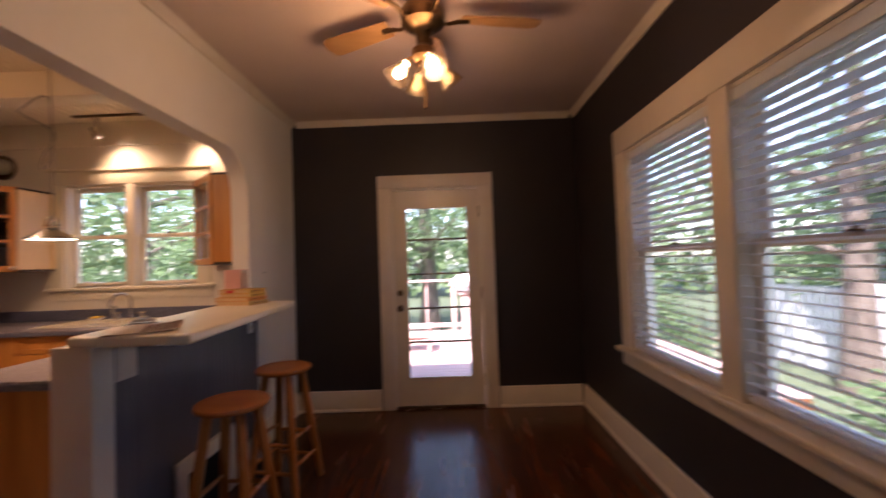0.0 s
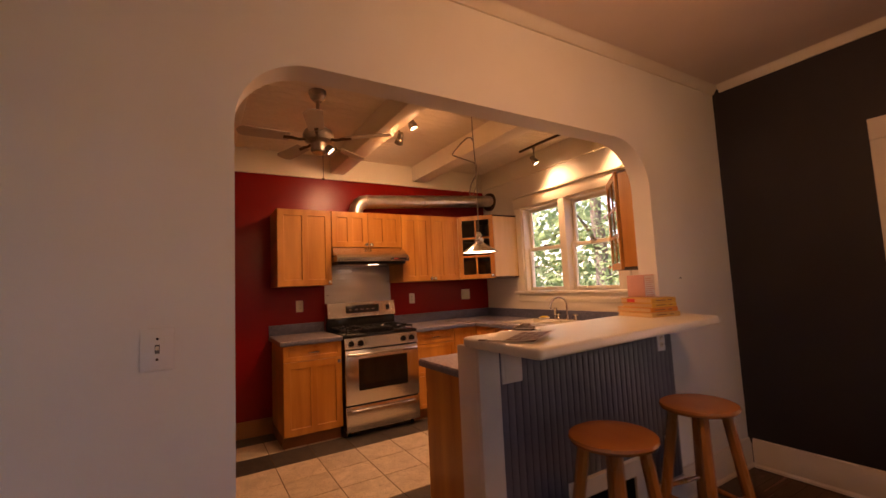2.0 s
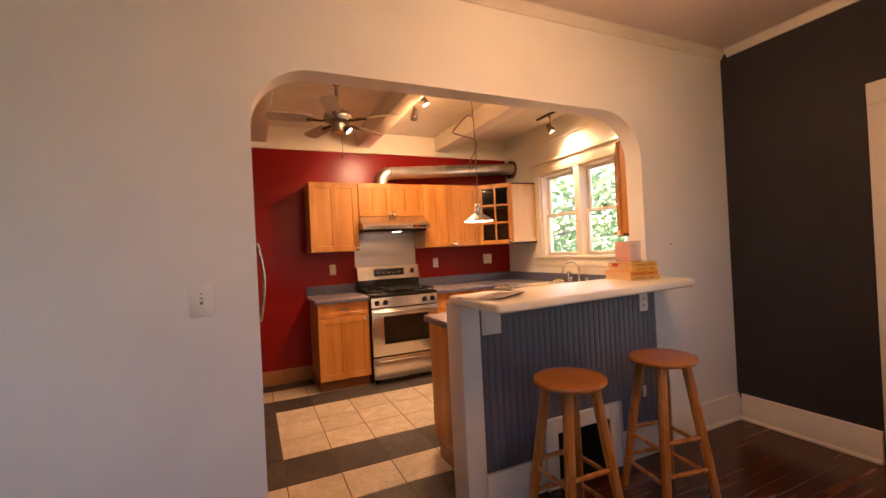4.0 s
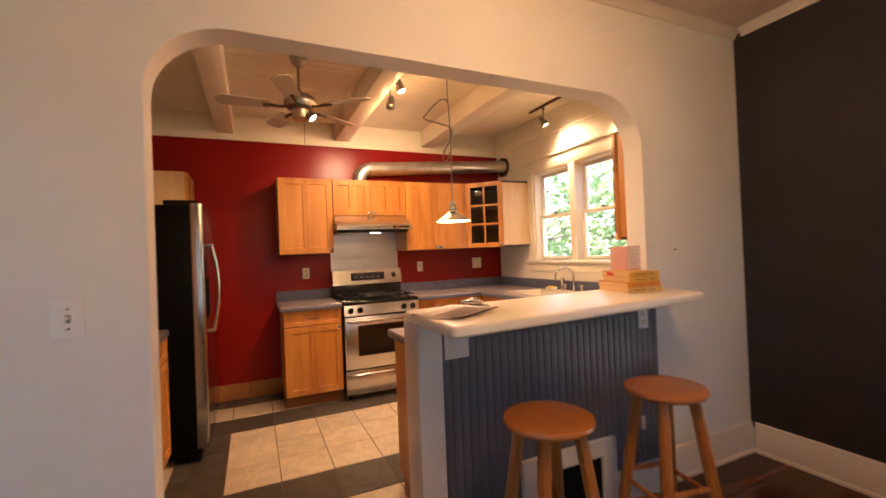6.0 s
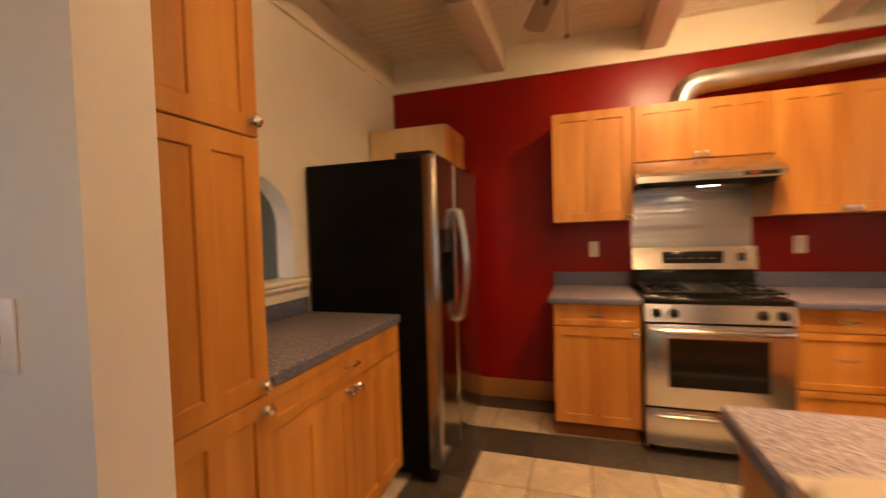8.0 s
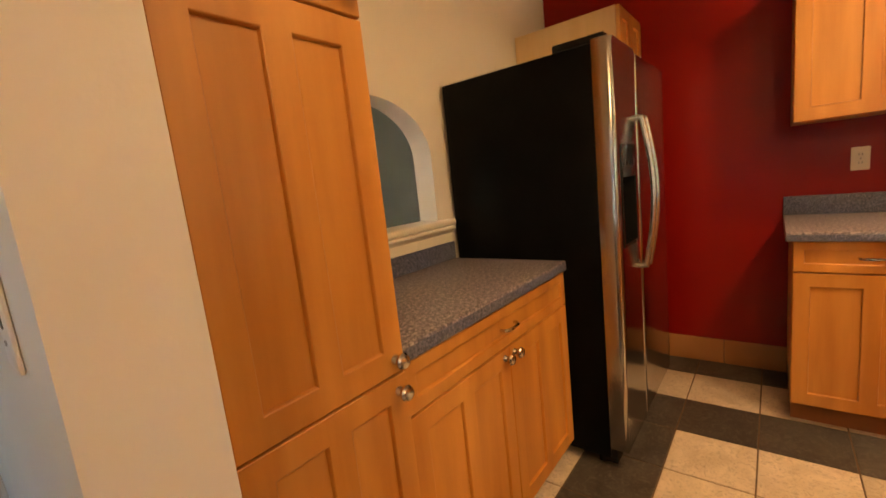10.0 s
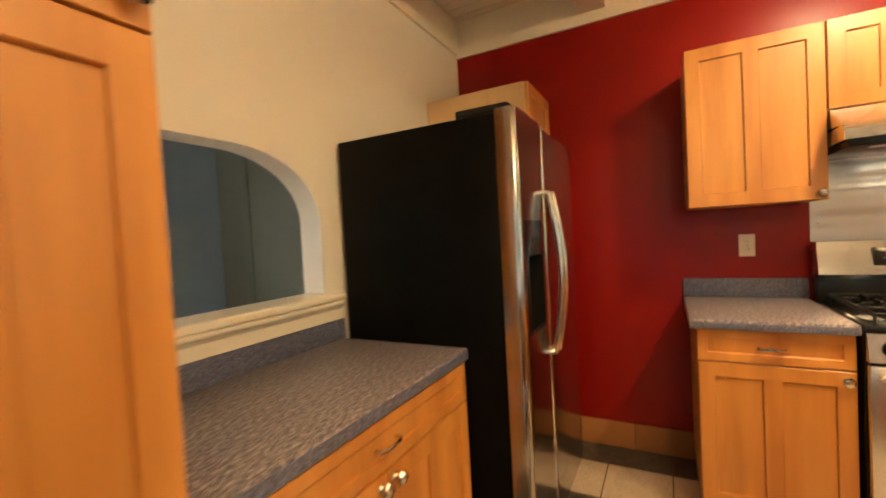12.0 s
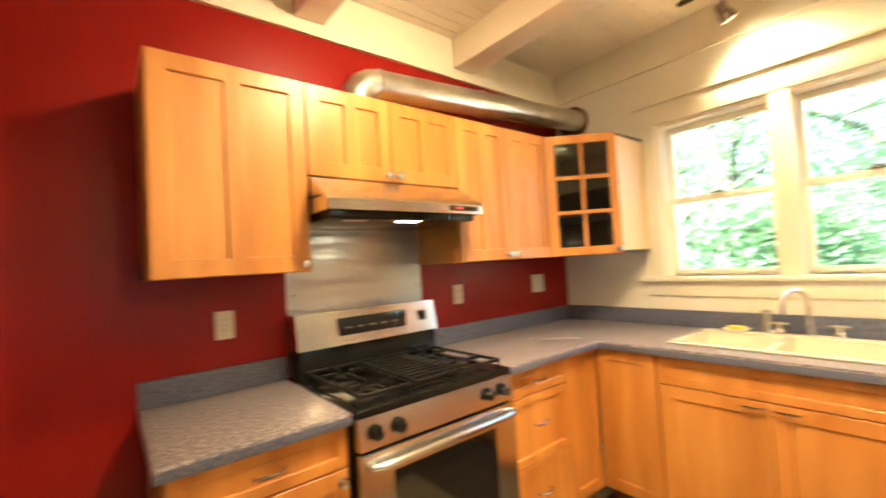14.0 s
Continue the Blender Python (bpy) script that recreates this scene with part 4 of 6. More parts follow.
def tap():
    ob = thing("kitchen_tap", pose(-2.72, 4.235, 0.93), "chrome gooseneck tap with side handles behind the sink", "tap")
    part("deck_plate", box(B(), (-0.13, -0.026, 0), (0.19, 0.026, 0.008), 0.004), M_chrome, ob)
    bm = B()
    cyl(bm, (0.05, 0, 0), (0.05, 0, 0.05), 0.019, 0.014)
    ux, uy, rr = -0.4, -0.917, 0.085
    pts = [(0.05, 0, 0.04), (0.05, 0, 0.14)]
    pts += [(0.05 + ux * rr * (1 - math.cos(radians(a))), uy * rr * (1 - math.cos(radians(a))), 0.14 + rr * math.sin(radians(a))) for a in range(12, 181, 12)]
    pts += [(0.05 + 2 * ux * rr, 2 * uy * rr, 0.115)]
    tube(bm, pts, 0.0105, 12)
    part("spout", bm, M_chrome, ob)
    for x in (-0.07, 0.155):
        bm = B()
        lathe(bm, [(0.022, 0), (0.020, 0.012), (0.012, 0.02), (0.012, 0.04), (0.016, 0.05), (0.0, 0.055)], 16, (x, 0, 0.006))
        cyl(bm, (x - 0.035, 0, 0.05), (x + 0.035, 0, 0.05), 0.006, n=10)
        part("tap_handle", bm, M_chrome, ob)
    bm = B()
    lathe(bm, [(0.02, 0), (0.017, 0.03), (0.017, 0.09), (0.022, 0.10), (0.022, 0.115), (0.0, 0.12)], 16, (-0.12, 0.01, 0.0))
    part("side_spray", bm, M_chrome, ob)


tap()
ob = thing("sponge_dish", pose(-2.97, 4.21, 0.929), "small white dish with a yellow sponge beside the tap", "dish")
bm = B()
lathe(bm, [(0, 0), (0.045, 0), (0.06, 0.016), (0.056, 0.016), (0.042, 0.004), (0, 0.004)], 24)
part("dish", bm, M_plastic, ob)
part("sponge", box(B(), (-0.04, -0.025, 0.008), (0.04, 0.025, 0.03), 0.006), M_yellow, ob)
ob = thing("glass_cutting_board", pose(-3.80, 3.72, 0.9155, 0, 0, 38), "thin grey cutting board lying on the corner counter", "cutting board")
part("board", box(B(), (-0.14, -0.2, 0), (0.14, 0.2, 0.008), 0.003), M_counter, ob)


# ---- range ----
def gas_range():
    y0, w = 2.203, 0.742
    ob = thing("gas_range", pose(-3.47, y0, 0, 0, 0, EAST), "stainless steel gas range with a black cooktop", "range")
    D = 0.60
    part("body", box(B(), (0.002, 0.0, 0.06), (w - 0.002, D, 0.898), 0.003, 1), M_black, ob, "black enamelled side walls")
    for x in (0.05, w - 0.05):
        part("foot", cyl(B(), (x, 0.06, 0.0), (x, 0.06, 0.06), 0.018, n=12), M_black, ob)
    dr = part("bottom_drawer", box(B(), (0.004, -0.028, 0.055), (w - 0.004, -0.001, 0.278), 0.006), M_steel, ob)
    bm = B()
    tube(bm, [(0.06, -0.028, 0.245), (0.06, -0.055, 0.245), (0.09, -0.06, 0.245), (w - 0.09, -0.06, 0.245), (w - 0.06, -0.055, 0.245), (w - 0.06, -0.028, 0.245)], 0.009, 10)
    part("handle", bm, M_steel, dr)
    a, b, c, d = 0.125, w - 0.125, 0.41, 0.695
    bm = box(B(), (0.004, -0.034, 0.290), (w - 0.004, -0.001, 0.775), 0.006)
    door = part("oven_door", bm, M_steel, ob)
    part("oven_window", box(B(), (a, -0.0365, c), (b, -0.030, d), 0.002, 1), M_dark_glass, door, "dark oven window glass")
    bm = B()
    tube(bm, [(0.035, -0.03, 0.742), (0.035, -0.066, 0.742), (0.06, -0.074, 0.742), (w - 0.06, -0.074, 0.742), (w - 0.035, -0.066, 0.742), (w - 0.035, -0.03, 0.742)], 0.0135, 12)
    part("handle", bm, M_steel, door)
    bm = B()
    prism(bm, [(-0.034, 0.787), (-0.001, 0.787), (0.02, 0.888), (-0.014, 0.888)], "x", 0.004, w - 0.004)
    panel = part("control_panel", bm, M_steel, ob)
    for x in (0.065, 0.155, w - 0.155, w - 0.065):
        bm = B()
        mm = Matrix.Translation((x, -0.024, 0.838)) @ pose(0, 0, 0, 101)
        lathe(bm, [(0.026, 0), (0.026, 0.006), (0.020, 0.010), (0.018, 0.032), (0.0, 0.034)], 20, m=mm)
        part("control_knob", bm, M_black, panel, "black knob")
    bm = B()
    box(bm, (0.0, -0.022, 0.888), (w, D - 0.03, 0.918), 0.006)
    top = part("cooktop", bm, M_black, ob)
    for x0 in (0.03, 0.262, 0.494):
        x1 = x0 + 0.218
        bm = B()
        z = 0.944
        for p, q in (((x0, 0.01, z), (x1, 0.022, z + 0.014)), ((x0, 0.486, z), (x1, 0.498, z + 0.014)), ((x0, 0.022, z), (x0 + 0.012, 0.486, z + 0.014)), ((x1 - 0.012, 0.022, z), (x1, 0.486, z + 0.014))):
            box(bm, p, q, 0.003, 1)
        if x0 == 0.262:
            for k in range(1, 11):
                yy = 0.022 + 0.042 * k
                box(bm, (x0 + 0.012, yy, z), (x1 - 0.012, yy + 0.012, z + 0.012), 0.002, 1)
        else:
            for yy in (0.13, 0.37):
                cx = (x0 + x1) / 2
                box(bm, (x0 + 0.012, yy - 0.006, z), (cx - 0.035, yy + 0.006, z + 0.016), 0.002, 1)
                box(bm, (cx + 0.035, yy - 0.006, z), (x1 - 0.012, yy + 0.006, z + 0.016), 0.002, 1)
                box(bm, (cx - 0.006, yy - 0.11, z), (cx + 0.006, yy - 0.035, z + 0.016), 0.002, 1)
                box(bm, (cx - 0.006, yy + 0.035, z), (cx + 0.006, yy + 0.11, z + 0.016), 0.002, 1)
        for px in (x0 + 0.006, x1 - 0.006):
            for py in (0.016, 0.492):
                cyl(bm, (px, py, 0.917), (px, py, z + 0.004), 0.005, n=8)
        part("grate", bm, M_iron, top, "black cast iron grate")
    for x in (0.139, 0.603):
        for y in (0.13, 0.37):
            bm = B()
            lathe(bm, [(0.055, 0.0), (0.05, 0.008), (0.036, 0.010), (0.036, 0.020), (0.030, 0.024), (0.0, 0.024)], 20, (x, y, 0.917))
            part("burner", bm, M_iron, top)
    bm = B()
    box(bm, (0.003, D - 0.09, 0.898), (w - 0.003, D, 1.045), 0.004)
    part("back_riser", bm, M_black, ob)
    bm = B()
    prism(bm, [(D - 0.115, 1.045), (D, 1.045), (D, 1.195), (D - 0.085, 1.195)], "x", 0.0, w)
    bg = part("backguard", bm, M_steel, ob)
    part("display", box(B(), (0.19, D - 0.112, 1.085), (0.55, D - 0.09, 1.165), 0.003), M_display, bg, "dark clock display")
    part("switch", box(B(), (0.635, D - 0.110, 1.10), (0.675, D - 0.09, 1.15), 0.003), M_display, bg)
    for k in range(5):
        part("printed_mark", box(B(), (0.22 + 0.062 * k, D - 0.1135, 1.115), (0.25 + 0.062 * k, D - 0.1121, 1.123)), M_mark, bg)
    return ob


gas_range()
ob = thing("steel_splashback", pose(XR, 2.21, 0), "brushed stainless sheet on the wall behind the range", "splashback")


def wavy_sheet(name, x0, z0, z1, y0, y1, phase):
    """A thin sheet on the wall with shallow horizontal waves, as buckled sheet metal has."""
    rows = 70
    wave = [(x0 + 0.0035 + 0.0014 * math.sin(0.27 * k + phase) * math.sin(0.083 * k + 0.4) + 0.0003 * math.sin(0.8 * k), z0 + (z1 - z0) * k / rows) for k in range(rows + 1)]
    bm = B()
    prism(bm, [(x0, z0)] + wave + [(x0, z1)], "y", y0, y1)
    sheet = part(name, bm, M_steel_h, ob)
    sheet.data.shade_smooth()
    sheet.data.set_sharp_from_angle(angle=radians(60))


wavy_sheet("sheet", 0.001, 0.915, 1.44, 0.0, 0.745, 0.6)
wavy_sheet("upper_sheet", 0.008, 1.43, 1.748, 0.002, 0.743, 2.1)
for y, z in ((0.03, 1.28), (0.715, 1.28), (0.03, 1.40), (0.715, 1.40)):
    part("screw", cyl(B(), (0.002, y, z), (0.0085, y, z), 0.005, n=10), M_chrome, ob)


def hood():
    ob = thing("range_hood", pose(-3.555, 2.19, 0, 0, 0, EAST), "brushed steel range hood under the short cabinet, lit", "range hood")
    w = 0.752
    d = -3.555 - XR - 0.008
    prof = [(0.0, 1.60), (0.0, 1.638), (0.006, 1.645), (0.150, 1.740), (0.165, 1.748), (d, 1.748), (d, 1.60), (d - 0.012, 1.60), (d - 0.012, 1.69), (0.06, 1.66), (0.012, 1.64), (0.012, 1.60)]
    bm = B()
    prism(bm, prof, "x", 0.0, w)
    part("canopy", bm, M_steel, ob)
    for x in (0.001, w - 0.013):
        part("end_panel", box(B(), (x, 0.014, 1.60), (x + 0.012, d - 0.013, 1.655)), M_steel, ob)
    part("filter", box(B(), (0.022, 0.04, 1.572), (w - 0.022, d - 0.02, 1.65), 0.01), M_black, ob, "dark grease filter housing")
    sw = part("switch_plate", box(B(), (w - 0.20, -0.003, 1.612), (w - 0.03, 0.0, 1.634), 0.001, 1), M_display, ob)
    for k in range(2):
        part("switch", box(B(), (w - 0.17 + 0.07 * k, -0.008, 1.617), (w - 0.13 + 0.07 * k, -0.003, 1.629), 0.002, 1), M_book[4] if k == 0 else M_black, sw)
    bm = B()
    box(bm, (w / 2 - 0.03, 0.07, 1.5695), (w / 2 + 0.07, 0.12, 1.576), 0.003)
    part("lamp_lens", bm, M_hood_lens, ob, "lit lamp lens")
    part("lamp_lens", box(B(), (0.10, 0.07, 1.5695), (0.20, 0.12, 1.576), 0.003), M_chrome, ob, "unlit lamp lens")


hood()


def duct():
    ob = thing("vent_duct", pose(0, 0, 0), "galvanised round vent pipe running above the cabinets", "duct")
    x, r, yc = -3.90, 0.072, 2.505
    z0, z1 = 2.262, 2.372
    slope = (z1 - z0) / (YN - yc - 0.12)
    bm = B()
    pts = [(x, yc, 2.1125), (x, yc, z0 - 0.115)]
    pts += [(x, yc + 0.12 * (1 - math.cos(radians(a))), z0 - 0.115 + 0.115 * math.sin(radians(a))) for a in (25, 50, 70, 90)]
    tube(bm, pts, r, 24)
    part("elbow", bm, M_galv, ob)
    ys = (yc + 0.12, 3.32, YN - 0.03)
    for a, b in zip(ys, ys[1:]):
        part("pipe", cyl(B(), (x, a, z0 + slope * (a - ys[0])), (x, b, z0 + slope * (b - ys[0])), r, n=28), M_galv, ob)
    for y in ys[:2]:
        bm = B()
        lathe(bm, [(r - 0.002, -0.014), (r + 0.005, -0.008), (r + 0.005, 0.008), (r - 0.002, 0.014)], 28, m=Matrix.Translation((x, y, z0 + slope * (y - ys[0]))) @ pose(0, 0, 0, 90))
        part("seam_band", bm, M_galv, ob)
    bm = B()
    lathe(bm, [(0.0, 0.0), (0.115, 0.0), (0.115, 0.035), (0.085, 0.05), (r, 0.05)], 28, m=Matrix.Translation((x - 0.04, YN - 0.001, z1)) @ pose(0, 0, 0, 90))
    part("wall_collar", bm, M_bronze, ob, "dark round wall collar")


duct()


# ---- fridge ----
def fridge():
    ob = thing("fridge", pose(-2.805, 1.155, 0, 0, 0, NORTH), "side-by-side fridge with steel doors and black sides", "fridge")
    w, xm = 0.905, 0.335
    part("body", box(B(), (0.004, 0.075, 0.045), (w - 0.004, 0.775, 1.735), 0.006), M_black_side, ob, "black textured side walls")
    part("base_grille", box(B(), (0.015, 0.05, 0.02), (w - 0.015, 0.10, 0.09), 0.004), M_black, ob)
    for x in (0.05, w - 0.05):
        for y in (0.12, 0.7):
            part("foot", cyl(B(), (x, y, 0), (x, y, 0.05), 0.02, n=12), M_black, ob)
    dx0, dx1, dz0, dz1 = 0.06, 0.275, 0.95, 1.36
    bm = B()
    xe, zt, zb = xm - 0.003, 1.745, 0.095
    prism(bm, [(0, zb), (xe, zb), (xe, zt), (0, zt), (0, zb + 0.0004), (dx0, dz0 + 0.0004), (dx0, dz1), (dx1, dz1), (dx1, dz0), (dx0, dz0)], "y", 0.0, 0.072)
    es = [e for e in bm.edges if all(abs(v.co.y) < 0.001 for v in e.verts) and (all(abs(v.co.x) < 1e-4 for v in e.verts) or all(abs(v.co.x - xm + 0.003) < 1e-4 for v in e.verts))]
    bmesh.ops.bevel(bm, geom=es, offset=0.022, segments=5, affect="EDGES", profile=0.5)
    d1 = part("freezer_door", bm, M_steel_f, ob)
    bm = B()
    box(bm, (xm + 0.003, 0.0, 0.095), (w, 0.072, 1.745))
    es = [e for e in bm.edges if all(abs(v.co.y) < 0.001 for v in e.verts)]
    bmesh.ops.bevel(bm, geom=es, offset=0.022, segments=5, affect="EDGES", profile=0.5)
    d2 = part("fridge_door", bm, M_steel_f, ob)
    bm = B()
    box(bm, (dx0, 0.06, dz0), (dx1, 0.07, dz1))
    for p, q in (((dx0, -0.004, dz0), (dx0 + 0.012, 0.06, dz1)), ((dx1 - 0.012, -0.004, dz0), (dx1, 0.06, dz1)), ((dx0 + 0.012, -0.004, dz0), (dx1 - 0.012, 0.06, dz0 + 0.015)),
                 ((dx0 + 0.012, -0.004, dz1 - 0.13), (dx1 - 0.012, 0.06, dz1))):
        box(bm, p, q, 0.002, 1)
    disp = part("dispenser", bm, M_black, d1, "black ice and water dispenser")
    for k in range(4):
        part("button", box(B(), (dx0 + 0.03 + 0.043 * k, -0.007, dz1 - 0.085), (dx0 + 0.055 + 0.043 * k, -0.003, dz1 - 0.06), 0.001, 1), M_display, d1)
    for x, d in ((xm - 0.03, d1), (xm + 0.033, d2)):
        bm = B()
        pts = [(x, 0.0, 0.83), (x, -0.03, 0.835)] + [(x, -0.026 - 0.037 * math.sin(math.pi * k / 10), 0.84 + 0.62 * k / 10) for k in range(11)] + [(x, -0.03, 1.465), (x, 0.0, 1.47)]
        tube(bm, pts, 0.0125, 12)
        part("handle", bm, M_chrome, d, "bowed chrome handle")
    for x in (0.02, w - 0.12):
        part("hinge_cover", box(B(), (x, 0.03, 1.736), (x + 0.10, 0.23, 1.768), 0.006), M_black, ob)


fridge()

# ---- peninsula: low wall, beadboard face, bar top ----
PXF = -1.15
ob = thing("bar_low_wall", pose(0, 0, 0), "low wall under the bar with slate blue beadboard facing", "low wall", kind="structure")
part("core", box(B(), (-1.30, 2.085, 0), (PXF - 0.012, KY1, 1.0615)), M_bead, ob)
part("end_post", box(B(), (-1.305, 2.055, 0.0), (-1.17, 2.085, 1.0615), 0.003), M_trim, ob, "white painted end board")
part("corner_board", box(B(), (-1.17, 2.055, 0.0), (PXF + 0.008, 2.165, 1.0615), 0.003), M_trim, ob, "white painted corner board")
bead = mesh_of("bead_board", box(B(), (0, 0.0008, 0.19), (0.012, 0.0395, 1.0615), 0.003, 2), M_bead)
y = 2.1665
while y < KY1 - 0.035:
    part("bead_board", bead, None, ob, m=pose(PXF - 0.012, y, 0))
    y += 0.0402
part("base_board", box(B(), (PXF - 0.012, 2.166, 0.002), (PXF + 0.012, 2.527, 0.185), 0.004), M_trim, ob, "white painted baseboard")
part("base_board", box(B(), (PXF - 0.012, 3.093, 0.002), (PXF + 0.012, KY1 - 0.001, 0.185), 0.004), M_trim, ob, "white painted baseboard")

ob = thing("bar_counter", pose(0, 0, 0), "cream solid bar top with rounded edges overhanging the low wall", "bar top")
bm = B()


def rounded(pts, r, n=6):
    out = []
    for i, p in enumerate(pts):
        p, a, b = Vector(p), Vector(pts[i - 1]), Vector(pts[(i + 1) % len(pts)])
        u, v = (a - p).normalized(), (b - p).normalized()
        rr = r[i]
        for k in range(n + 1):
            t = k / n
            q = (1 - t) ** 2 * (p + u * rr) + 2 * t * (1 - t) * p + t ** 2 * (p + v * rr)
            out.append((q.x, q.y))
    return out


outline = rounded([(-1.235, 2.028), (-0.745, 2.028), (-0.855, 3.43), (-1.196, 3.545), (-1.196, 3.452), (-1.335, 3.452)], [0.05, 0.03, 0.03, 0.004, 0.004, 0.004])
prism(bm, outline, "z", 1.062, 1.104)
es = [e for e in bm.edges if len(e.link_faces) == 2 and e.calc_face_angle(0) > 1.2 and abs(e.verts[0].co.z - e.verts[1].co.z) < 1e-5]
bmesh.ops.bevel(bm, geom=es, offset=0.012, segments=3, affect="EDGES", profile=0.5)
part("slab", bm, M_bar, ob)

# vent grille leaning at the foot of the bar
ob = thing("return_air_grille", pose(PXF + 0.003, 2.54, 0.0), "white framed floor-level vent opening under the bar", "vent")
for nm, a, b in (("frame_stile", (0, 0, 0.002), (0.018, 0.075, 0.375)), ("frame_stile", (0, 0.465, 0.002), (0.018, 0.54, 0.375)), ("frame_rail", (0, 0.075, 0.30), (0.018, 0.465, 0.375))):
    part(nm, box(B(), a, b, 0.003), M_trim, ob)
for a, b in (((0, -0.012, 0.002), (0.026, 0, 0.387)), ((0, 0.54, 0.002), (0.026, 0.552, 0.387)), ((0, 0, 0.375), (0.026, 0.54, 0.387))):
    part("frame_moulding", box(B(), a, b, 0.004), M_trim, ob)
# no hole is cut: a black panel gives the vent's inner shade
part("opening", box(B(), (0, 0.075, 0.002), (0.004, 0.465, 0.30)), M_black_side, ob, "black panel standing in for the dark of the opening")


# ---- stools ----
def stool():
    ob = thing("bar_stool", pose(-0.80, 2.425, 0.002), "round golden oak bar stool with turned legs", "bar stool", "stools at the bar")
    bm = B()
    lathe(bm, [(0.0, 0.696), (0.145, 0.696), (0.160, 0.703), (0.166, 0.714), (0.163, 0.725), (0.150, 0.731), (0.09, 0.729), (0.0, 0.727)], 40)
    part("seat", bm, M_seat, ob)
    feet, tops = [], []
    for a in (45, 135, 225, 315):
        c, s = math.cos(radians(a)), math.sin(radians(a))
        feet.append(Vector((0.215 * c, 0.215 * s, 0.0)))
        tops.append(Vector((0.105 * c, 0.105 * s, 0.70)))
        bm = B()
        f, t = feet[-1], tops[-1]
        tube(bm, [f, f.lerp(t, 0.03), f.lerp(t, 0.35), f.lerp(t, 0.6), f.lerp(t, 0.97), t], [0.0185, 0.020, 0.0235, 0.0245, 0.023, 0.022], 8)
        part("leg", bm, M_stool, ob)
    for i in range(4):
        for h in ((0.20, 0.42) if i % 2 == 0 else (0.25, 0.47)):
            p, q = feet[i].lerp(tops[i], h), feet[(i + 1) % 4].lerp(tops[(i + 1) % 4], h)
            bm = B()
            tube(bm, [p, p.lerp(q, 0.12), p.lerp(q, 0.5), p.lerp(q, 0.88), q], [0.008, 0.0095, 0.0115, 0.0095, 0.008], 10)
            part("rung", bm, M_stool, ob)
    return ob


st = stool()
st.matrix_basis = pose(-0.795, 2.425, 0.002, 0, 0, -2)
copy_thing(st, pose(-0.808, 3.06, 0.002, 0, 0, -10))


# ---- plates on the walls ----
def plate(m, label, kind, w=0.07, h=0.115, mat=None, category="outlet"):
    """A cover plate in the local xz plane, looking to -y."""
    mat = mat or M_plastic
    ob = thing("light_switch" if kind == "switch" else "wall_outlet" if kind == "outlet" else "wall_plate", m, label, category)
    part("cover_plate", box(B(), (-w / 2, -0.006, -h / 2), (w / 2, -0.0005, h / 2), 0.003), mat, ob)
    if kind == "switch":
        part("slot", box(B(), (-0.006, -0.0072, -0.013), (0.006, -0.006, 0.013)), M_mark, ob)
        part("toggle", box(B(), (-0.0045, -0.019, -0.002), (0.0045, -0.0072, 0.009), 0.002), M_ivory, ob)
        for z in (-0.03, 0.03):
            part("screw", cyl(B(), (0, -0.006, z), (0, -0.0075, z), 0.0035, n=10), M_chrome, ob)
    elif kind == "outlet":
        for z in (-0.021, 0.021):
            bm = B()
            box(bm, (-0.017, -0.0085, z - 0.014), (0.017, -0.006, z + 0.014), 0.002)
            s = part("socket", bm, M_ivory, ob)
            for x in (-0.006, 0.006):
                part("slot", box(B(), (x - 0.0012, -0.009, z - 0.005), (x + 0.0012, -0.0084, z + 0.005)), M_black, s)
        part("screw", cyl(B(), (0, -0.006, 0), (0, -0.0075, 0), 0.003, n=10), M_chrome, ob)
    else:
        part("raised_frame", box(B(), (-w / 2 + 0.015, -0.009, -h / 2 + 0.015), (w / 2 - 0.015, -0.006, h / 2 - 0.015), 0.002), mat, ob)
    return ob


plate(pose(XA, 0.937, 1.184, 0, 0, 90), "white toggle light switch on the wall beside the arch", "switch", 0.085, 0.125, category="light switch")
plate(pose(XR, 1.955, 1.185, 0, 0, 90), "ivory double outlet on the red wall", "outlet", mat=M_ivory)
plate(pose(XR, 3.225, 1.195, 0, 0, 90), "ivory double outlet on the red wall", "outlet", mat=M_ivory)
plate(pose(XR, 3.98, 1.205, 0, 0, 90), "square ivory double switch plate on the red wall", "plate", 0.125, 0.125, M_ivory, "wall plate")
plate(pose(PXF, 2.235, 0.965, 0, 0, 90), "white square junction plate under the bar top", "plate", 0.115, 0.145, M_trim, "wall plate")
plate(pose(PXF, 3.345, 0.955, 0, 0, 90), "white outlet at the end of the beadboard", "outlet")
plate(pose(PXF, 3.315, 0.40, 0, 0, 90), "small white wall hook plate low on the beadboard", "plate", 0.03, 0.07, M_trim, "wall plate")


ob = thing("wall_nail", pose(XA, 3.685, 1.306), "small dark nail in the white wall above the bar", "nail")
part("shank", cyl(B(), (-0.01, 0, 0), (0.010, 0, 0.002), 0.0018, n=8), M_iron, ob)
part("head", cyl(B(), (0.010, 0, 0.002), (0.012, 0, 0.0024), 0.0045, n=12), M_iron, ob)


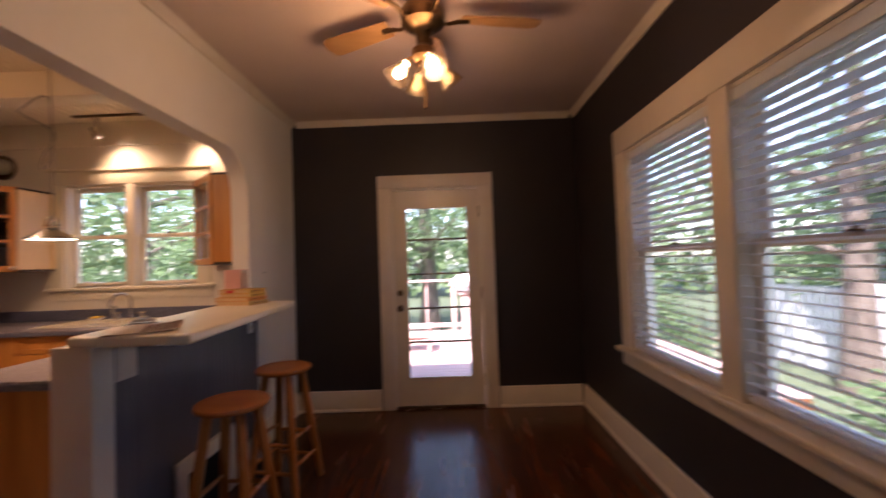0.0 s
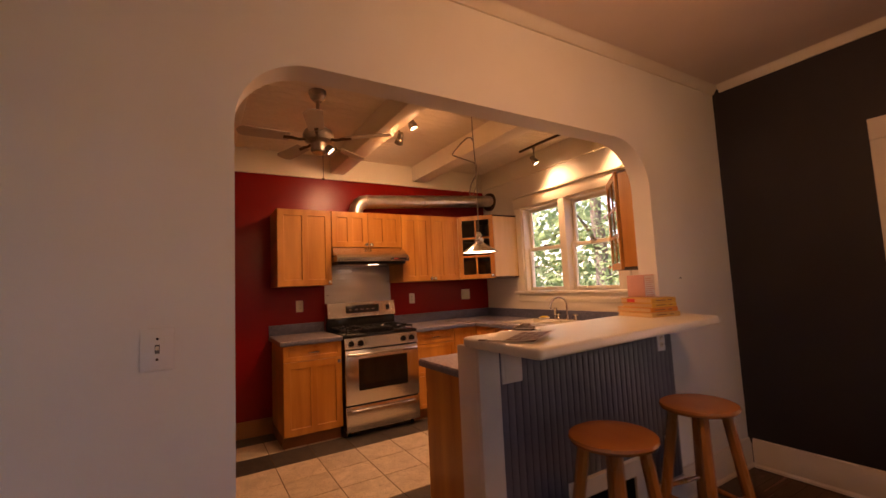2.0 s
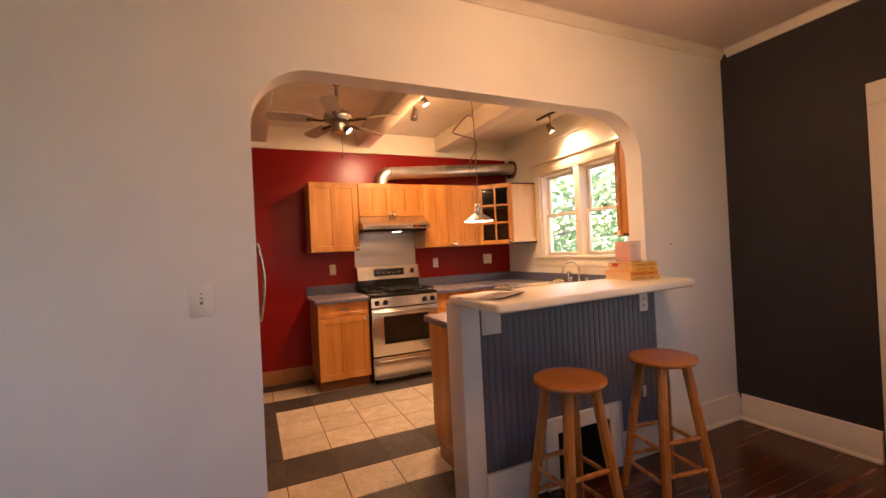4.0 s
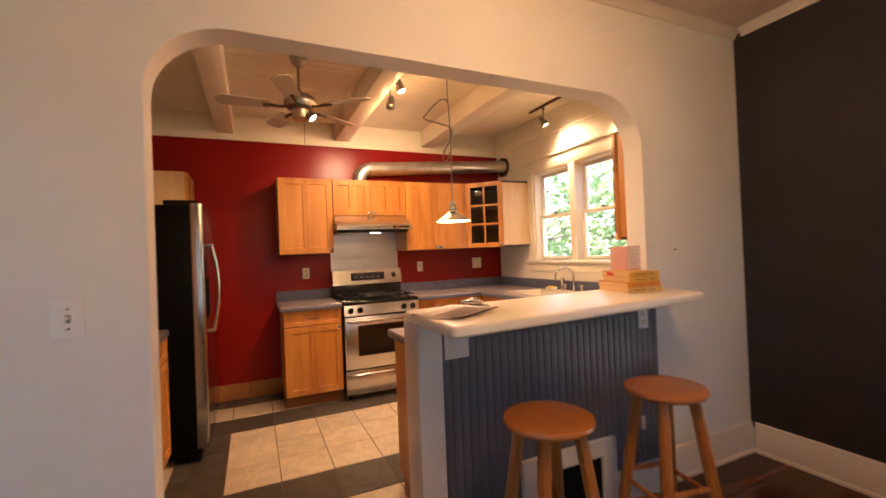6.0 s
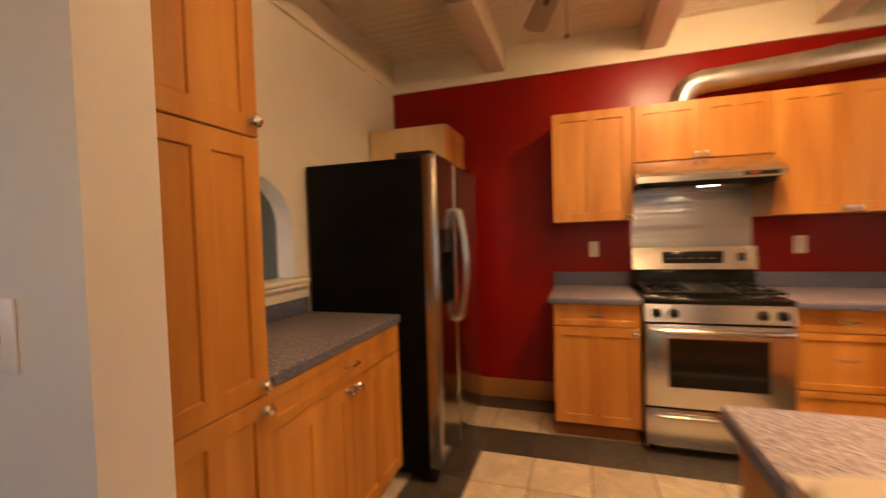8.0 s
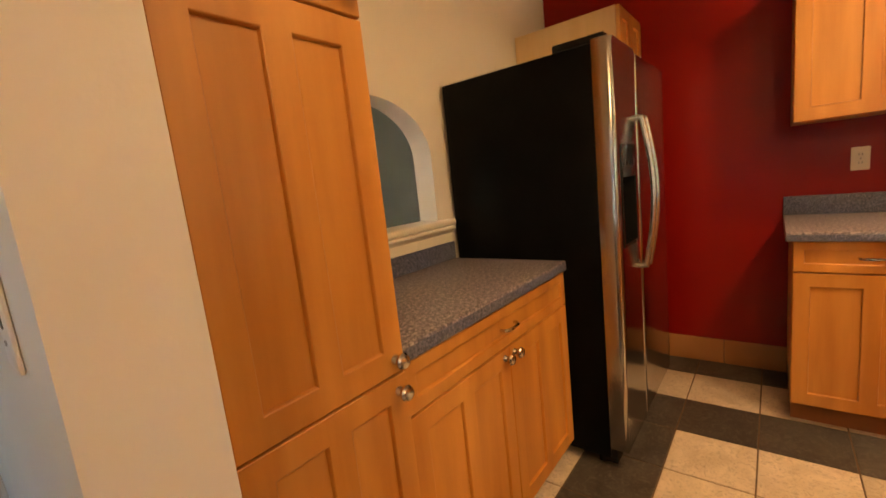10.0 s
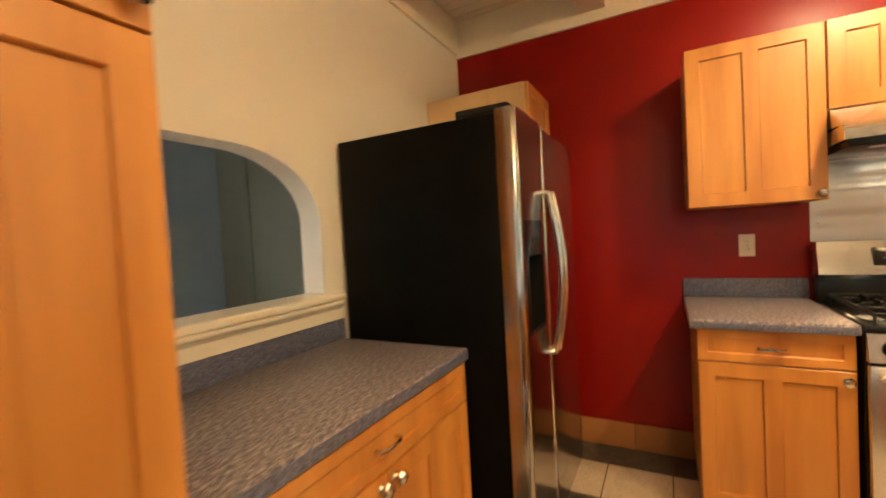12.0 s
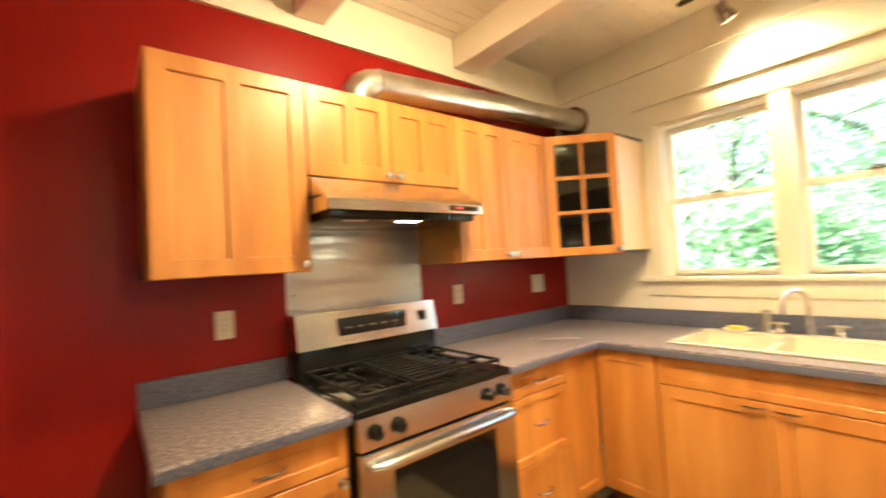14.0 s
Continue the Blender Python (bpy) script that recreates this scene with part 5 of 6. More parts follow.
# ---- things on the bar ----
def book(m, w, d, h, cover, label):
    ob = thing("book", m, label, "book", "books on the bar")
    bm = B()
    box(bm, (0, 0, 0), (w, d, 0.003), 0.001, 1)
    box(bm, (0, 0, h - 0.003), (w, d, h), 0.001, 1)
    box(bm, (w - 0.003, 0, 0.003), (w, d, h - 0.003))
    part("cover", bm, cover, ob)
    part("pages", box(B(), (0.004, 0.004, 0.003), (w - 0.003, d - 0.004, h - 0.003)), M_pages, ob, "cream page edges")
    for a, b in ((0.03, 0.10), (0.12, 0.15)):
        part("spine_print", box(B(), (w, a, h * 0.4), (w + 0.0006, b, h * 0.6)), M_board, ob)


z = 1.1045
for k, (h, w, d, c, dx, dy, lab) in enumerate(((0.026, 0.262, 0.195, 5, 0.0, 0.0, "large cream and mustard paperback at the bottom of a pile"),
                                               (0.025, 0.258, 0.190, 1, -0.006, 0.002, "orange paperback in a pile on the bar"),
                                               (0.024, 0.225, 0.175, 2, 0.026, 0.006, "yellow paperback in a pile on the bar"),
                                               (0.027, 0.228, 0.178, 0, 0.020, 0.004, "mustard book with a red label atop a pile"))):
    book(pose(-1.312 + dx, 3.205 + dy, z, 0, 0, -13 + k), w, d, h, M_book[c], lab)
    z += h + 0.0004
ob = thing("book_label", pose(-1.20, 3.185, z - 0.0135, 0, 0, -10), "small red label on the spine of the top book", "label")
part("label", box(B(), (-0.025, -0.009, -0.009), (0.03, -0.0065, 0.009)), M_book[4], ob)
ob = thing("gift_box", pose(-1.235, 3.335, z, 0, 0, 3), "small pink card box with a striped printed side", "box")
part("carton", box(B(), (-0.055, -0.055, 0), (0.055, 0.055, 0.13), 0.003), M_pinkbox, ob)
part("side_print", box(B(), (0.0552, -0.05, 0.006), (0.0562, 0.05, 0.125)), M_paper, ob)
for k in range(9):
    part("printed_line", box(B(), (0.0562, -0.043, 0.010 + 0.012 * k), (0.0568, 0.043 - 0.012 * (k % 3), 0.014 + 0.012 * k)), M_pinkbox, ob)

ob = thing("clipboard", pose(-1.055, 2.190, 1.1045, 0, 0, 33), "brown clipboard with printed sheets on the bar", "clipboard")
part("board", box(B(), (-0.115, -0.14, 0), (0.115, 0.16, 0.004), 0.0015, 1), M_board, ob)
bm = B()
box(bm, (-0.07, 0.125, 0.004), (0.07, 0.165, 0.010), 0.003)
tube(bm, [(-0.045, 0.14, 0.008), (-0.04, 0.13, 0.026), (0.0, 0.122, 0.040), (0.04, 0.13, 0.026), (0.045, 0.14, 0.008)], 0.0035, 8)
cyl(bm, (-0.05, 0.144, 0.018), (0.05, 0.144, 0.018), 0.010, n=12)
box(bm, (-0.022, 0.146, 0.014), (0.022, 0.176, 0.040), 0.004)
part("clip", bm, M_chrome, ob, "shiny nickel clip")
part("sheet", box(B(), (-0.108, -0.138, 0.0045), (0.108, 0.135, 0.0065)), M_paper, ob)
ob = thing("flyer", pose(-0.985, 2.172, 1.1115, 0, 0, 30), "white printed flyer with rows of small brown pictures", "paper")
bm = B()
NX, NY = 8, 8


def curl(x, y):
    return 0.004 + 0.010 * max(0.0, x / 0.108) ** 2 + 0.003 * math.sin(9 * y)


g = [[bm.verts.new((-0.108 + 0.216 * i / NX, -0.14 + 0.28 * j / NY, curl(-0.108 + 0.216 * i / NX, -0.14 + 0.28 * j / NY))) for i in range(NX + 1)] for j in range(NY + 1)]
for j in range(NY):
    for i in range(NX):
        bm.faces.new((g[j][i], g[j][i + 1], g[j + 1][i + 1], g[j + 1][i]))
bmesh.ops.solidify(bm, geom=bm.faces[:], thickness=0.0012)
part("sheet", bm, M_paper, ob)
for j in range(6):
    for i in range(4):
        x0, y0 = -0.03 + 0.0325 * i, -0.125 + 0.036 * j
        bm = B()
        vs = [bm.verts.new((x, y, curl(x, y) + 0.0022)) for x, y in ((x0, y0), (x0 + 0.028, y0), (x0 + 0.028, y0 + 0.025), (x0, y0 + 0.025))]
        bm.faces.new(vs)
        bmesh.ops.solidify(bm, geom=bm.faces[:], thickness=0.0006)
        part("picture", bm, M_ink, ob)


# ---- pendant ----
def pendant():
    x, y = -1.76, 2.54
    ob = thing("pendant_lamp", pose(x, y, 0), "chrome cone pendant lamp on a looped cord, lit", "pendant lamp")
    bm = B()
    lathe(bm, [(0.108, 1.522), (0.110, 1.525), (0.090, 1.541), (0.050, 1.566), (0.028, 1.580), (0.024, 1.592), (0.029, 1.595), (0.029, 1.602), (0.022, 1.606), (0.022, 1.626), (0.012, 1.645), (0.0, 1.646)], 40)
    lathe(bm, [(0.022, 1.580), (0.047, 1.563), (0.087, 1.538), (0.106, 1.523), (0.108, 1.522)], 40)
    part("shade", bm, M_chrome, ob)
    bm = B()
    lathe(bm, [(0.0, 1.5245), (0.095, 1.525), (0.103, 1.527)], 28)
    part("diffuser", bm, M_pend_glow, ob, "glowing white diffuser")
    bm = B()
    tube(bm, [(0, 0, 1.645), (0.003, 0.004, 2.0), (-0.004, -0.003, 2.3), (0, 0, ZK)], 0.0035, 8)
    part("cord", bm, M_cord, ob)
    bm = B()
    tube(bm, [(0.0, 0.0, 2.225), (0.0, -0.02, 2.245), (0.0, -0.05, 2.24), (0.0, -0.10, 2.195), (0.0, -0.15, 2.14), (0.0, -0.165, 2.12), (0.0, -0.15, 2.112), (0.0, -0.08, 2.10), (0.0, -0.01, 2.088),
              (0.0, 0.012, 2.075), (0.0, 0.014, 2.04), (0.0, 0.0, 2.00), (-0.01, -0.03, 1.95), (-0.01, -0.044, 1.90), (-0.01, -0.04, 1.875), (-0.005, -0.02, 1.885), (0.0, 0.004, 1.94), (0.0, 0.006, 2.06)], 0.0042, 8)
    part("cord_loop", bm, M_cord, ob)
    part("swag_cord", cyl(B(), (-1.02, -0.04, ZK - 0.03), (0, 0, ZK - 0.05), 0.0035, n=8), M_ivory, ob, "thin pale cord from the track")
    bm = B()
    lathe(bm, [(0.0, ZK - 0.03), (0.05, ZK - 0.028), (0.06, ZK - 0.001)], 24)
    part("ceiling_cap", bm, M_chrome, ob)


pendant()
lamp("pendant_light", "SPOT", (-1.76, 2.54, 1.515), 20, size=0.08, aim=(-1.76, 2.54, 0), angle=150, blend=0.5)


# ---- track lights ----
def track(name, a, b):
    ob = thing(name, pose(0, 0, 0), "bronze lighting track fixed to the ceiling", "light track")
    (x0, y0, z), (x1, y1, _) = a, b
    part("rail", box(B(), (x0, y0 - 0.012, z - 0.022), (x1, y0 + 0.012, z), 0.003) if abs(y1 - y0) < 1e-6 else box(B(), (x0 - 0.012, y0, z - 0.022), (x0 + 0.012, y1, z), 0.003), M_bronze, ob)
    return ob


def spot(p, aim, top, lit=True, label="small nickel track spotlight, lit"):
    """A track head: a stem from the track, a swivel and a cylinder that looks at aim."""
    ob = thing("track_spotlight", pose(0, 0, 0), label, "spotlight", "track spotlights")
    p, aim = Vector(p), Vector(aim)
    d = (aim - p).normalized()
    bm = B()
    cyl(bm, (p.x, p.y, top), (p.x, p.y, p.z + 0.045), 0.007, n=10)
    cyl(bm, (p.x, p.y, top), (p.x, p.y, top - 0.03), 0.016, n=14)
    part("stem", bm, M_nickel_fan, ob)
    m = Matrix.Translation(p) @ d.to_track_quat("Z", "Y").to_matrix().to_4x4()
    bm = B()
    lathe(bm, [(0.0, -0.062), (0.020, -0.060), (0.026, -0.045), (0.026, -0.01), (0.034, 0.0), (0.036, 0.04), (0.033, 0.04), (0.030, 0.022), (0.0, 0.02)], 22, m=m)
    part("head", bm, M_nickel_fan, ob)
    bm = B()
    lathe(bm, [(0.0, 0.030), (0.020, 0.030), (0.029, 0.026)], 20, m=m)
    part("bulb_face", bm, M_spot_face, ob, "bright bulb face")
    return p + d * 0.05


TZ = ZK
track("light_track", (-3.05, 2.52, TZ), (-1.6, 2.52, TZ))
track("light_track", (-3.10, 4.13, TZ), (-1.75, 4.13, TZ))
SPOTS = [((-2.55, 2.52, 2.62), (-2.25, 3.1, 0.9), 160, 132),
         ((-2.79, 2.52, 2.575), (-3.95, 2.65, 1.60), 88, 142),
         # added unseen head, fills in light on the pass-through wall and pantry
         ((-1.72, 2.52, 2.60), (-2.80, 0.40, 1.70), 112, 102),
         ((-2.88, 4.13, 2.60), (-2.62, 4.36, 1.95), 58, 125),
         ((-2.05, 4.13, 2.62), (-1.95, 4.33, 2.15), 50, 110)]
for p, aim, power, ang in SPOTS:
    q = spot(p, aim, TZ - 0.02)
    lamp("track_light", "SPOT", q, power, HALOGEN, size=0.06, aim=aim, angle=ang, blend=1.0)
    if p[1] < 3 and p[0] < -2:
        lamp("track_spill", "POINT", q + (q - Vector(p)) * 0.5, 4, WARM, size=0.04)
lamp("hood_light", "SPOT", (-3.65, 2.586, 1.555), 5, size=0.03, aim=(-3.72, 2.586, 0.9), angle=140)


# ---- ceiling fans ----
def blade(bm, r0, r1, w0, w1, tilt, a, z, th=0.006):
    m = Matrix.Translation((0, 0, z)) @ pose(0, 0, 0, 0, 0, a) @ pose(0, 0, 0, tilt)
    pts = [(r0, -w0 / 2), (r1 - 0.04, -w1 / 2), (r1 - 0.012, -w1 / 2 + 0.02), (r1, 0), (r1 - 0.012, w1 / 2 - 0.02), (r1 - 0.04, w1 / 2), (r0, w0 / 2)]
    va = [bm.verts.new(m @ Vector((x, y, 0))) for x, y in pts]
    vb = [bm.verts.new(m @ Vector((x, y, th))) for x, y in pts]
    bm.faces.new(va[::-1])
    bm.faces.new(vb)
    for k in range(len(pts)):
        bm.faces.new((va[k], va[(k + 1) % len(pts)], vb[(k + 1) % len(pts)], vb[k]))


def kitchen_fan():
    x, y = -2.615, 1.795
    ob = thing("ceiling_fan", pose(x, y, 0), "brushed nickel ceiling fan with five silver blades and a pull chain", "ceiling fan")
    bm = B()
    lathe(bm, [(0.0, ZK), (0.062, ZK), (0.064, ZK - 0.02), (0.050, ZK - 0.055), (0.030, ZK - 0.075), (0.0, ZK - 0.076)], 28)
    part("canopy", bm, M_nickel_fan, ob)
    part("downrod", cyl(B(), (0, 0, 2.50), (0, 0, ZK - 0.07), 0.013, n=16), M_nickel_fan, ob)
    bm = B()
    lathe(bm, [(0.0, 2.515), (0.022, 2.515), (0.032, 2.498), (0.070, 2.490), (0.098, 2.470), (0.108, 2.445), (0.108, 2.425), (0.095, 2.400), (0.060, 2.388), (0.054, 2.380), (0.054, 2.325), (0.046, 2.314), (0.0, 2.312)], 32)
    part("motor", bm, M_nickel_fan, ob)
    for k in range(5):
        bm = B()
        blade(bm, 0.20, 0.53, 0.10, 0.12, 11, 54 + 72 * k, 2.405)
        part("blade", bm, M_blade_grey, ob, "silver-grey blade")
        bm = B()
        m = pose(0, 0, 0, 0, 0, 54 + 72 * k)
        tube(bm, [m @ Vector(p) for p in ((0.08, 0, 2.41), (0.13, 0, 2.397), (0.18, 0, 2.402), (0.24, 0, 2.405))], [0.012, 0.010, 0.012, 0.016], 8)
        part("blade_arm", bm, M_bronze, ob)
    bm = B()
    m = Matrix.Translation((0.03, 0.062, 2.345)) @ pose(0, 0, 0, -138, 0, -20)
    lathe(bm, [(0.0, -0.02), (0.03, -0.015), (0.036, 0.03), (0.032, 0.03), (0.03, 0.015), (0.0, 0.012)], 20, m=m)
    part("lamp_head", bm, M_nickel_fan, ob)
    bm = B()
    lathe(bm, [(0.0, 0.022), (0.029, 0.02)], 18, m=m)
    part("bulb_face", bm, M_spot_face, ob, "bright bulb face")
    bm = B()
    cyl(bm, (0.035, 0.02, 2.315), (0.035, 0.02, 2.13), 0.0018, n=6)
    ball(bm, (0.035, 0.02, 2.12), 0.010, 10)
    part("pull_chain", bm, M_bronze, ob)


kitchen_fan()
lamp("fan_light", "SPOT", (-2.555, 1.87, 2.29), 22, size=0.05, aim=(-2.42, 2.2, 1.0), angle=150, blend=0.8)


def dining_fan():
    x, y = 0.15, 2.55
    ob = thing("ceiling_fan", pose(x, y, 0), "bronze ceiling fan with wooden blades and lit glass shades", "ceiling fan")
    bm = B()
    lathe(bm, [(0.0, ZD), (0.075, ZD), (0.078, ZD - 0.02), (0.055, ZD - 0.05), (0.105, ZD - 0.065), (0.115, ZD - 0.09), (0.11, ZD - 0.14), (0.075, ZD - 0.165), (0.05, ZD - 0.175), (0.036, ZD - 0.20), (0.034, ZD - 0.25), (0.058, ZD - 0.27), (0.062, ZD - 0.31), (0.045, ZD - 0.34), (0.0, ZD - 0.35)], 32)
    part("motor", bm, M_bronze, ob)
    for k in range(5):
        a = 10 + 72 * k
        bm = B()
        blade(bm, 0.20, 0.63, 0.11, 0.14, 12, a, ZD - 0.105)
        part("blade", bm, M_blade_wood, ob, "honey-brown wooden blade")
        bm = B()
        m = pose(0, 0, 0, 0, 0, a)
        tube(bm, [m @ Vector(p) for p in ((0.08, 0, ZD - 0.11), (0.13, 0, ZD - 0.13), (0.18, 0, ZD - 0.115), (0.24, 0, ZD - 0.108))], [0.012, 0.010, 0.012, 0.016], 8)
        part("blade_arm", bm, M_bronze, ob)
    for k in range(4):
        a = 20 + 90 * k
        m = pose(0, 0, ZD - 0.335, 0, 0, a)
        bm = B()
        tube(bm, [m @ Vector(p) for p in ((0.03, 0, 0), (0.06, 0, 0.02), (0.085, 0, 0.01), (0.09, 0, -0.01))], 0.007, 8)
        arm = part("lamp_arm", bm, M_bronze, ob)
        mm = m @ Matrix.Translation((0.09, 0, -0.01)) @ pose(0, 0, 0, 0, 145)
        bm = B()
        lathe(bm, [(0.022, 0.0), (0.028, 0.02), (0.045, 0.06), (0.062, 0.10), (0.066, 0.108), (0.063, 0.108), (0.042, 0.06), (0.025, 0.02)], 22, m=mm)
        s = part("glass_shade", bm, M_shade_glass, arm, "amber glass shade")
        s.visible_shadow = False
        bm = B()
        lathe(bm, [(0.012, 0.01), (0.014, 0.035), (0.026, 0.06), (0.028, 0.075), (0.020, 0.092), (0.0, 0.098)], 18, m=mm)
        part("bulb", bm, M_bulb if k in (2, 3) else M_plastic, arm)
        if k in (2, 3):
            p = Matrix.Translation((x, y, 0)) @ mm @ Vector((0, 0, 0.14))
            lamp("fan_bulb_light", "POINT", p, 18, size=0.16)
    bm = B()
    cyl(bm, (0.0, 0, ZD - 0.35), (0.0, 0, ZD - 0.56), 0.0018, n=6)
    ball(bm, (0, 0, ZD - 0.565), 0.009, 10)
    part("pull_chain", bm, M_bronze, ob)


dining_fan()


# ---- outside ----
bm = B()
box(bm, (-300, -300, -0.75), (300, 300, -0.70))
setting("ground", bm, M_grass, "lawn round the house", "ground")
ob = thing("wooden_deck", pose(0, 0, 0), "sunlit red-stained timber deck outside the back door", "deck", kind="structure")
part("deck_frame", box(B(), (-3.0, YN + 0.15, -0.70), (3.6, 8.9, -0.075)), M_kick, ob)
plank = mesh_of("deck_plank", box(B(), (-3.0, 0.003, -0.07), (3.6, 0.137, -0.035), 0.004, 1), M_deck)
y = YN + 0.15
while y < 8.85:
    part("deck_plank", plank, None, ob, m=pose(0, y, 0))
    y += 0.14


def rail(x0, x1, y):
    ob = thing("deck_railing", pose(0, 0, 0), "red-stained timber deck railing", "railing", "deck railings")
    for x in np.arange(x0, x1 + 0.01, 1.6):
        part("post", box(B(), (x - 0.045, y - 0.045, -0.035), (x + 0.045, y + 0.045, 0.95), 0.006), M_deck, ob)
    part("top_rail", box(B(), (x0 - 0.05, y - 0.07, 0.95), (x1 + 0.05, y + 0.07, 0.99), 0.006), M_deck, ob)
    part("bottom_rail", box(B(), (x0, y - 0.02, 0.05), (x1, y + 0.02, 0.13), 0.004), M_deck, ob)
    bal = mesh_of("baluster", box(B(), (-0.017, -0.017, 0.13), (0.017, 0.017, 0.95)), M_deck)
    for x in np.arange(x0 + 0.53, x1, 0.533):
        part("baluster", bal, None, ob, m=pose(float(x), y, 0))


rail(-2.9, 3.5, 8.8)
ob = thing("storage_cabinet", pose(0.72, 8.42, -0.034), "red-brown timber cabinet on the deck", "cabinet")
part("body", box(B(), (-0.28, -0.22, 0), (0.28, 0.22, 0.76), 0.01), M_deck, ob)
part("top", box(B(), (-0.34, -0.26, 0.76), (0.34, 0.26, 0.80), 0.008), M_deck, ob)
part("door", box(B(), (-0.25, -0.235, 0.05), (-0.005, -0.22, 0.73), 0.004), M_deck, ob)
part("door", box(B(), (0.005, -0.235, 0.05), (0.25, -0.22, 0.73), 0.004), M_deck, ob)
ob = thing("barbecue", pose(0.60, 8.40, 0.766), "white domed barbecue standing on the deck cabinet", "barbecue")
bm = B()
lathe(bm, [(0.0, 0.0), (0.20, 0.0), (0.30, 0.05), (0.33, 0.13), (0.0, 0.13)], 24)
part("bowl", bm, M_canvas, ob)
bm = B()
lathe(bm, [(0.0, 0.135), (0.37, 0.135), (0.37, 0.16), (0.33, 0.24), (0.22, 0.31), (0.08, 0.345), (0.0, 0.35)], 28)
part("lid", bm, M_canvas, ob, "white domed lid")
part("handle", box(B(), (-0.07, -0.375, 0.17), (0.07, -0.345, 0.19), 0.006), M_iron, ob)
ob = thing("deck_bench", pose(-0.08, 6.85, -0.034), "low red-stained timber bench on the deck", "bench")
for x in (-1.1, -0.05):
    for y in (0.0, 0.36):
        part("leg", box(B(), (x, y, 0), (x + 0.05, y + 0.05, 0.37), 0.005), M_deck, ob)
for k in range(4):
    part("seat_slat", box(B(), (-1.12, -0.02 + 0.112 * k, 0.37), (0.02, 0.08 + 0.112 * k, 0.395), 0.004), M_deck, ob)
for y in (0.012, 0.372):
    part("stretcher", box(B(), (-1.05, y, 0.13), (-0.05, y + 0.026, 0.17), 0.004), M_deck, ob)


def tree(x, y, h, r, seed, label, low=0.35, n=2600):
    rnd = random.Random(seed)
    ob = thing("tree", pose(x, y, -0.7), label, "tree", "garden trees")
    bm = B()
    tr = r * 0.075 + 0.05
    pts = [Vector((0, 0, -0.05))]
    for k in range(1, 7):
        pts.append(Vector((rnd.uniform(-.12, .12) * k * 0.4, rnd.uniform(-.12, .12) * k * 0.4, h * 0.88 * k / 6)))
    tube(bm, pts, [tr * (1.25 if k == 0 else 1 - 0.13 * k) for k in range(7)], 10)
    ends = []
    for k in range(11):
        f = rnd.uniform(low, 0.95)
        base = pts[0].lerp(pts[-1], f)
        a = rnd.uniform(0, 6.28)
        ln = r * rnd.uniform(0.5, 1.0) * (1.15 - f * 0.5)
        e = base + Vector((math.cos(a) * ln, math.sin(a) * ln, ln * rnd.uniform(0.15, 0.6)))
        mid = base.lerp(e, 0.5) + Vector((0, 0, ln * 0.08))
        tube(bm, [base, mid, e], [tr * 0.35, tr * 0.22, tr * 0.08], 6)
        ends += [mid, e, e, base.lerp(e, 0.75)]
    ends.append(pts[-1])
    part("trunk", bm, M_bark, ob)
    vs, fs = [], []
    for i in range(n):
        c = rnd.choice(ends)
        p = c + Vector((rnd.gauss(0, 1), rnd.gauss(0, 1), rnd.gauss(0, 0.7))) * r * 0.22
        u = Vector((rnd.gauss(0, 1), rnd.gauss(0, 1), rnd.gauss(0, 0.6))).normalized()
        v = u.orthogonal().normalized()
        s = rnd.uniform(0.034, 0.070)
        k = len(vs)
        vs += [p - u * s, p + v * s * 0.5 - u * s * 0.1, p + u * s, p - v * s * 0.5 - u * s * 0.1]
        fs.append((k, k + 1, k + 2, k + 3))
    me = bpy.data.meshes.new("crown")
    me.from_pydata([tuple(q) for q in vs], [], fs)
    me.materials.append(M_leaf)
    part("crown", me, None, ob)


for i, (x, y, h, r, low) in enumerate(((-4.6, 9.6, 7, 2.6, 0.15), (-2.2, 11.5, 9, 3.0, 0.12), (-6.5, 12.5, 9, 3.2, 0.12), (-0.4, 13.0, 9, 3.0, 0.2), (2.2, 14.0, 9, 3.2, 0.15),
                                       (5.2, 12.0, 9, 3.2, 0.15), (-9.5, 13.5, 10, 3.6, 0.1), (6.0, 6.5, 7, 2.4, 0.2), (8.5, 3.5, 8, 3.0, 0.2), (-3.6, 7.6, 2.6, 1.3, 0.1), (9.5, 8.5, 9, 3.2, 0.15), (-12.5, 9.5, 9, 3.4, 0.1),
                                       (7.0, -1.0, 7, 2.5, 0.2))):
    tree(x, y, h, r, i + 3, "leafy green garden tree beyond the windows", low, 7500)


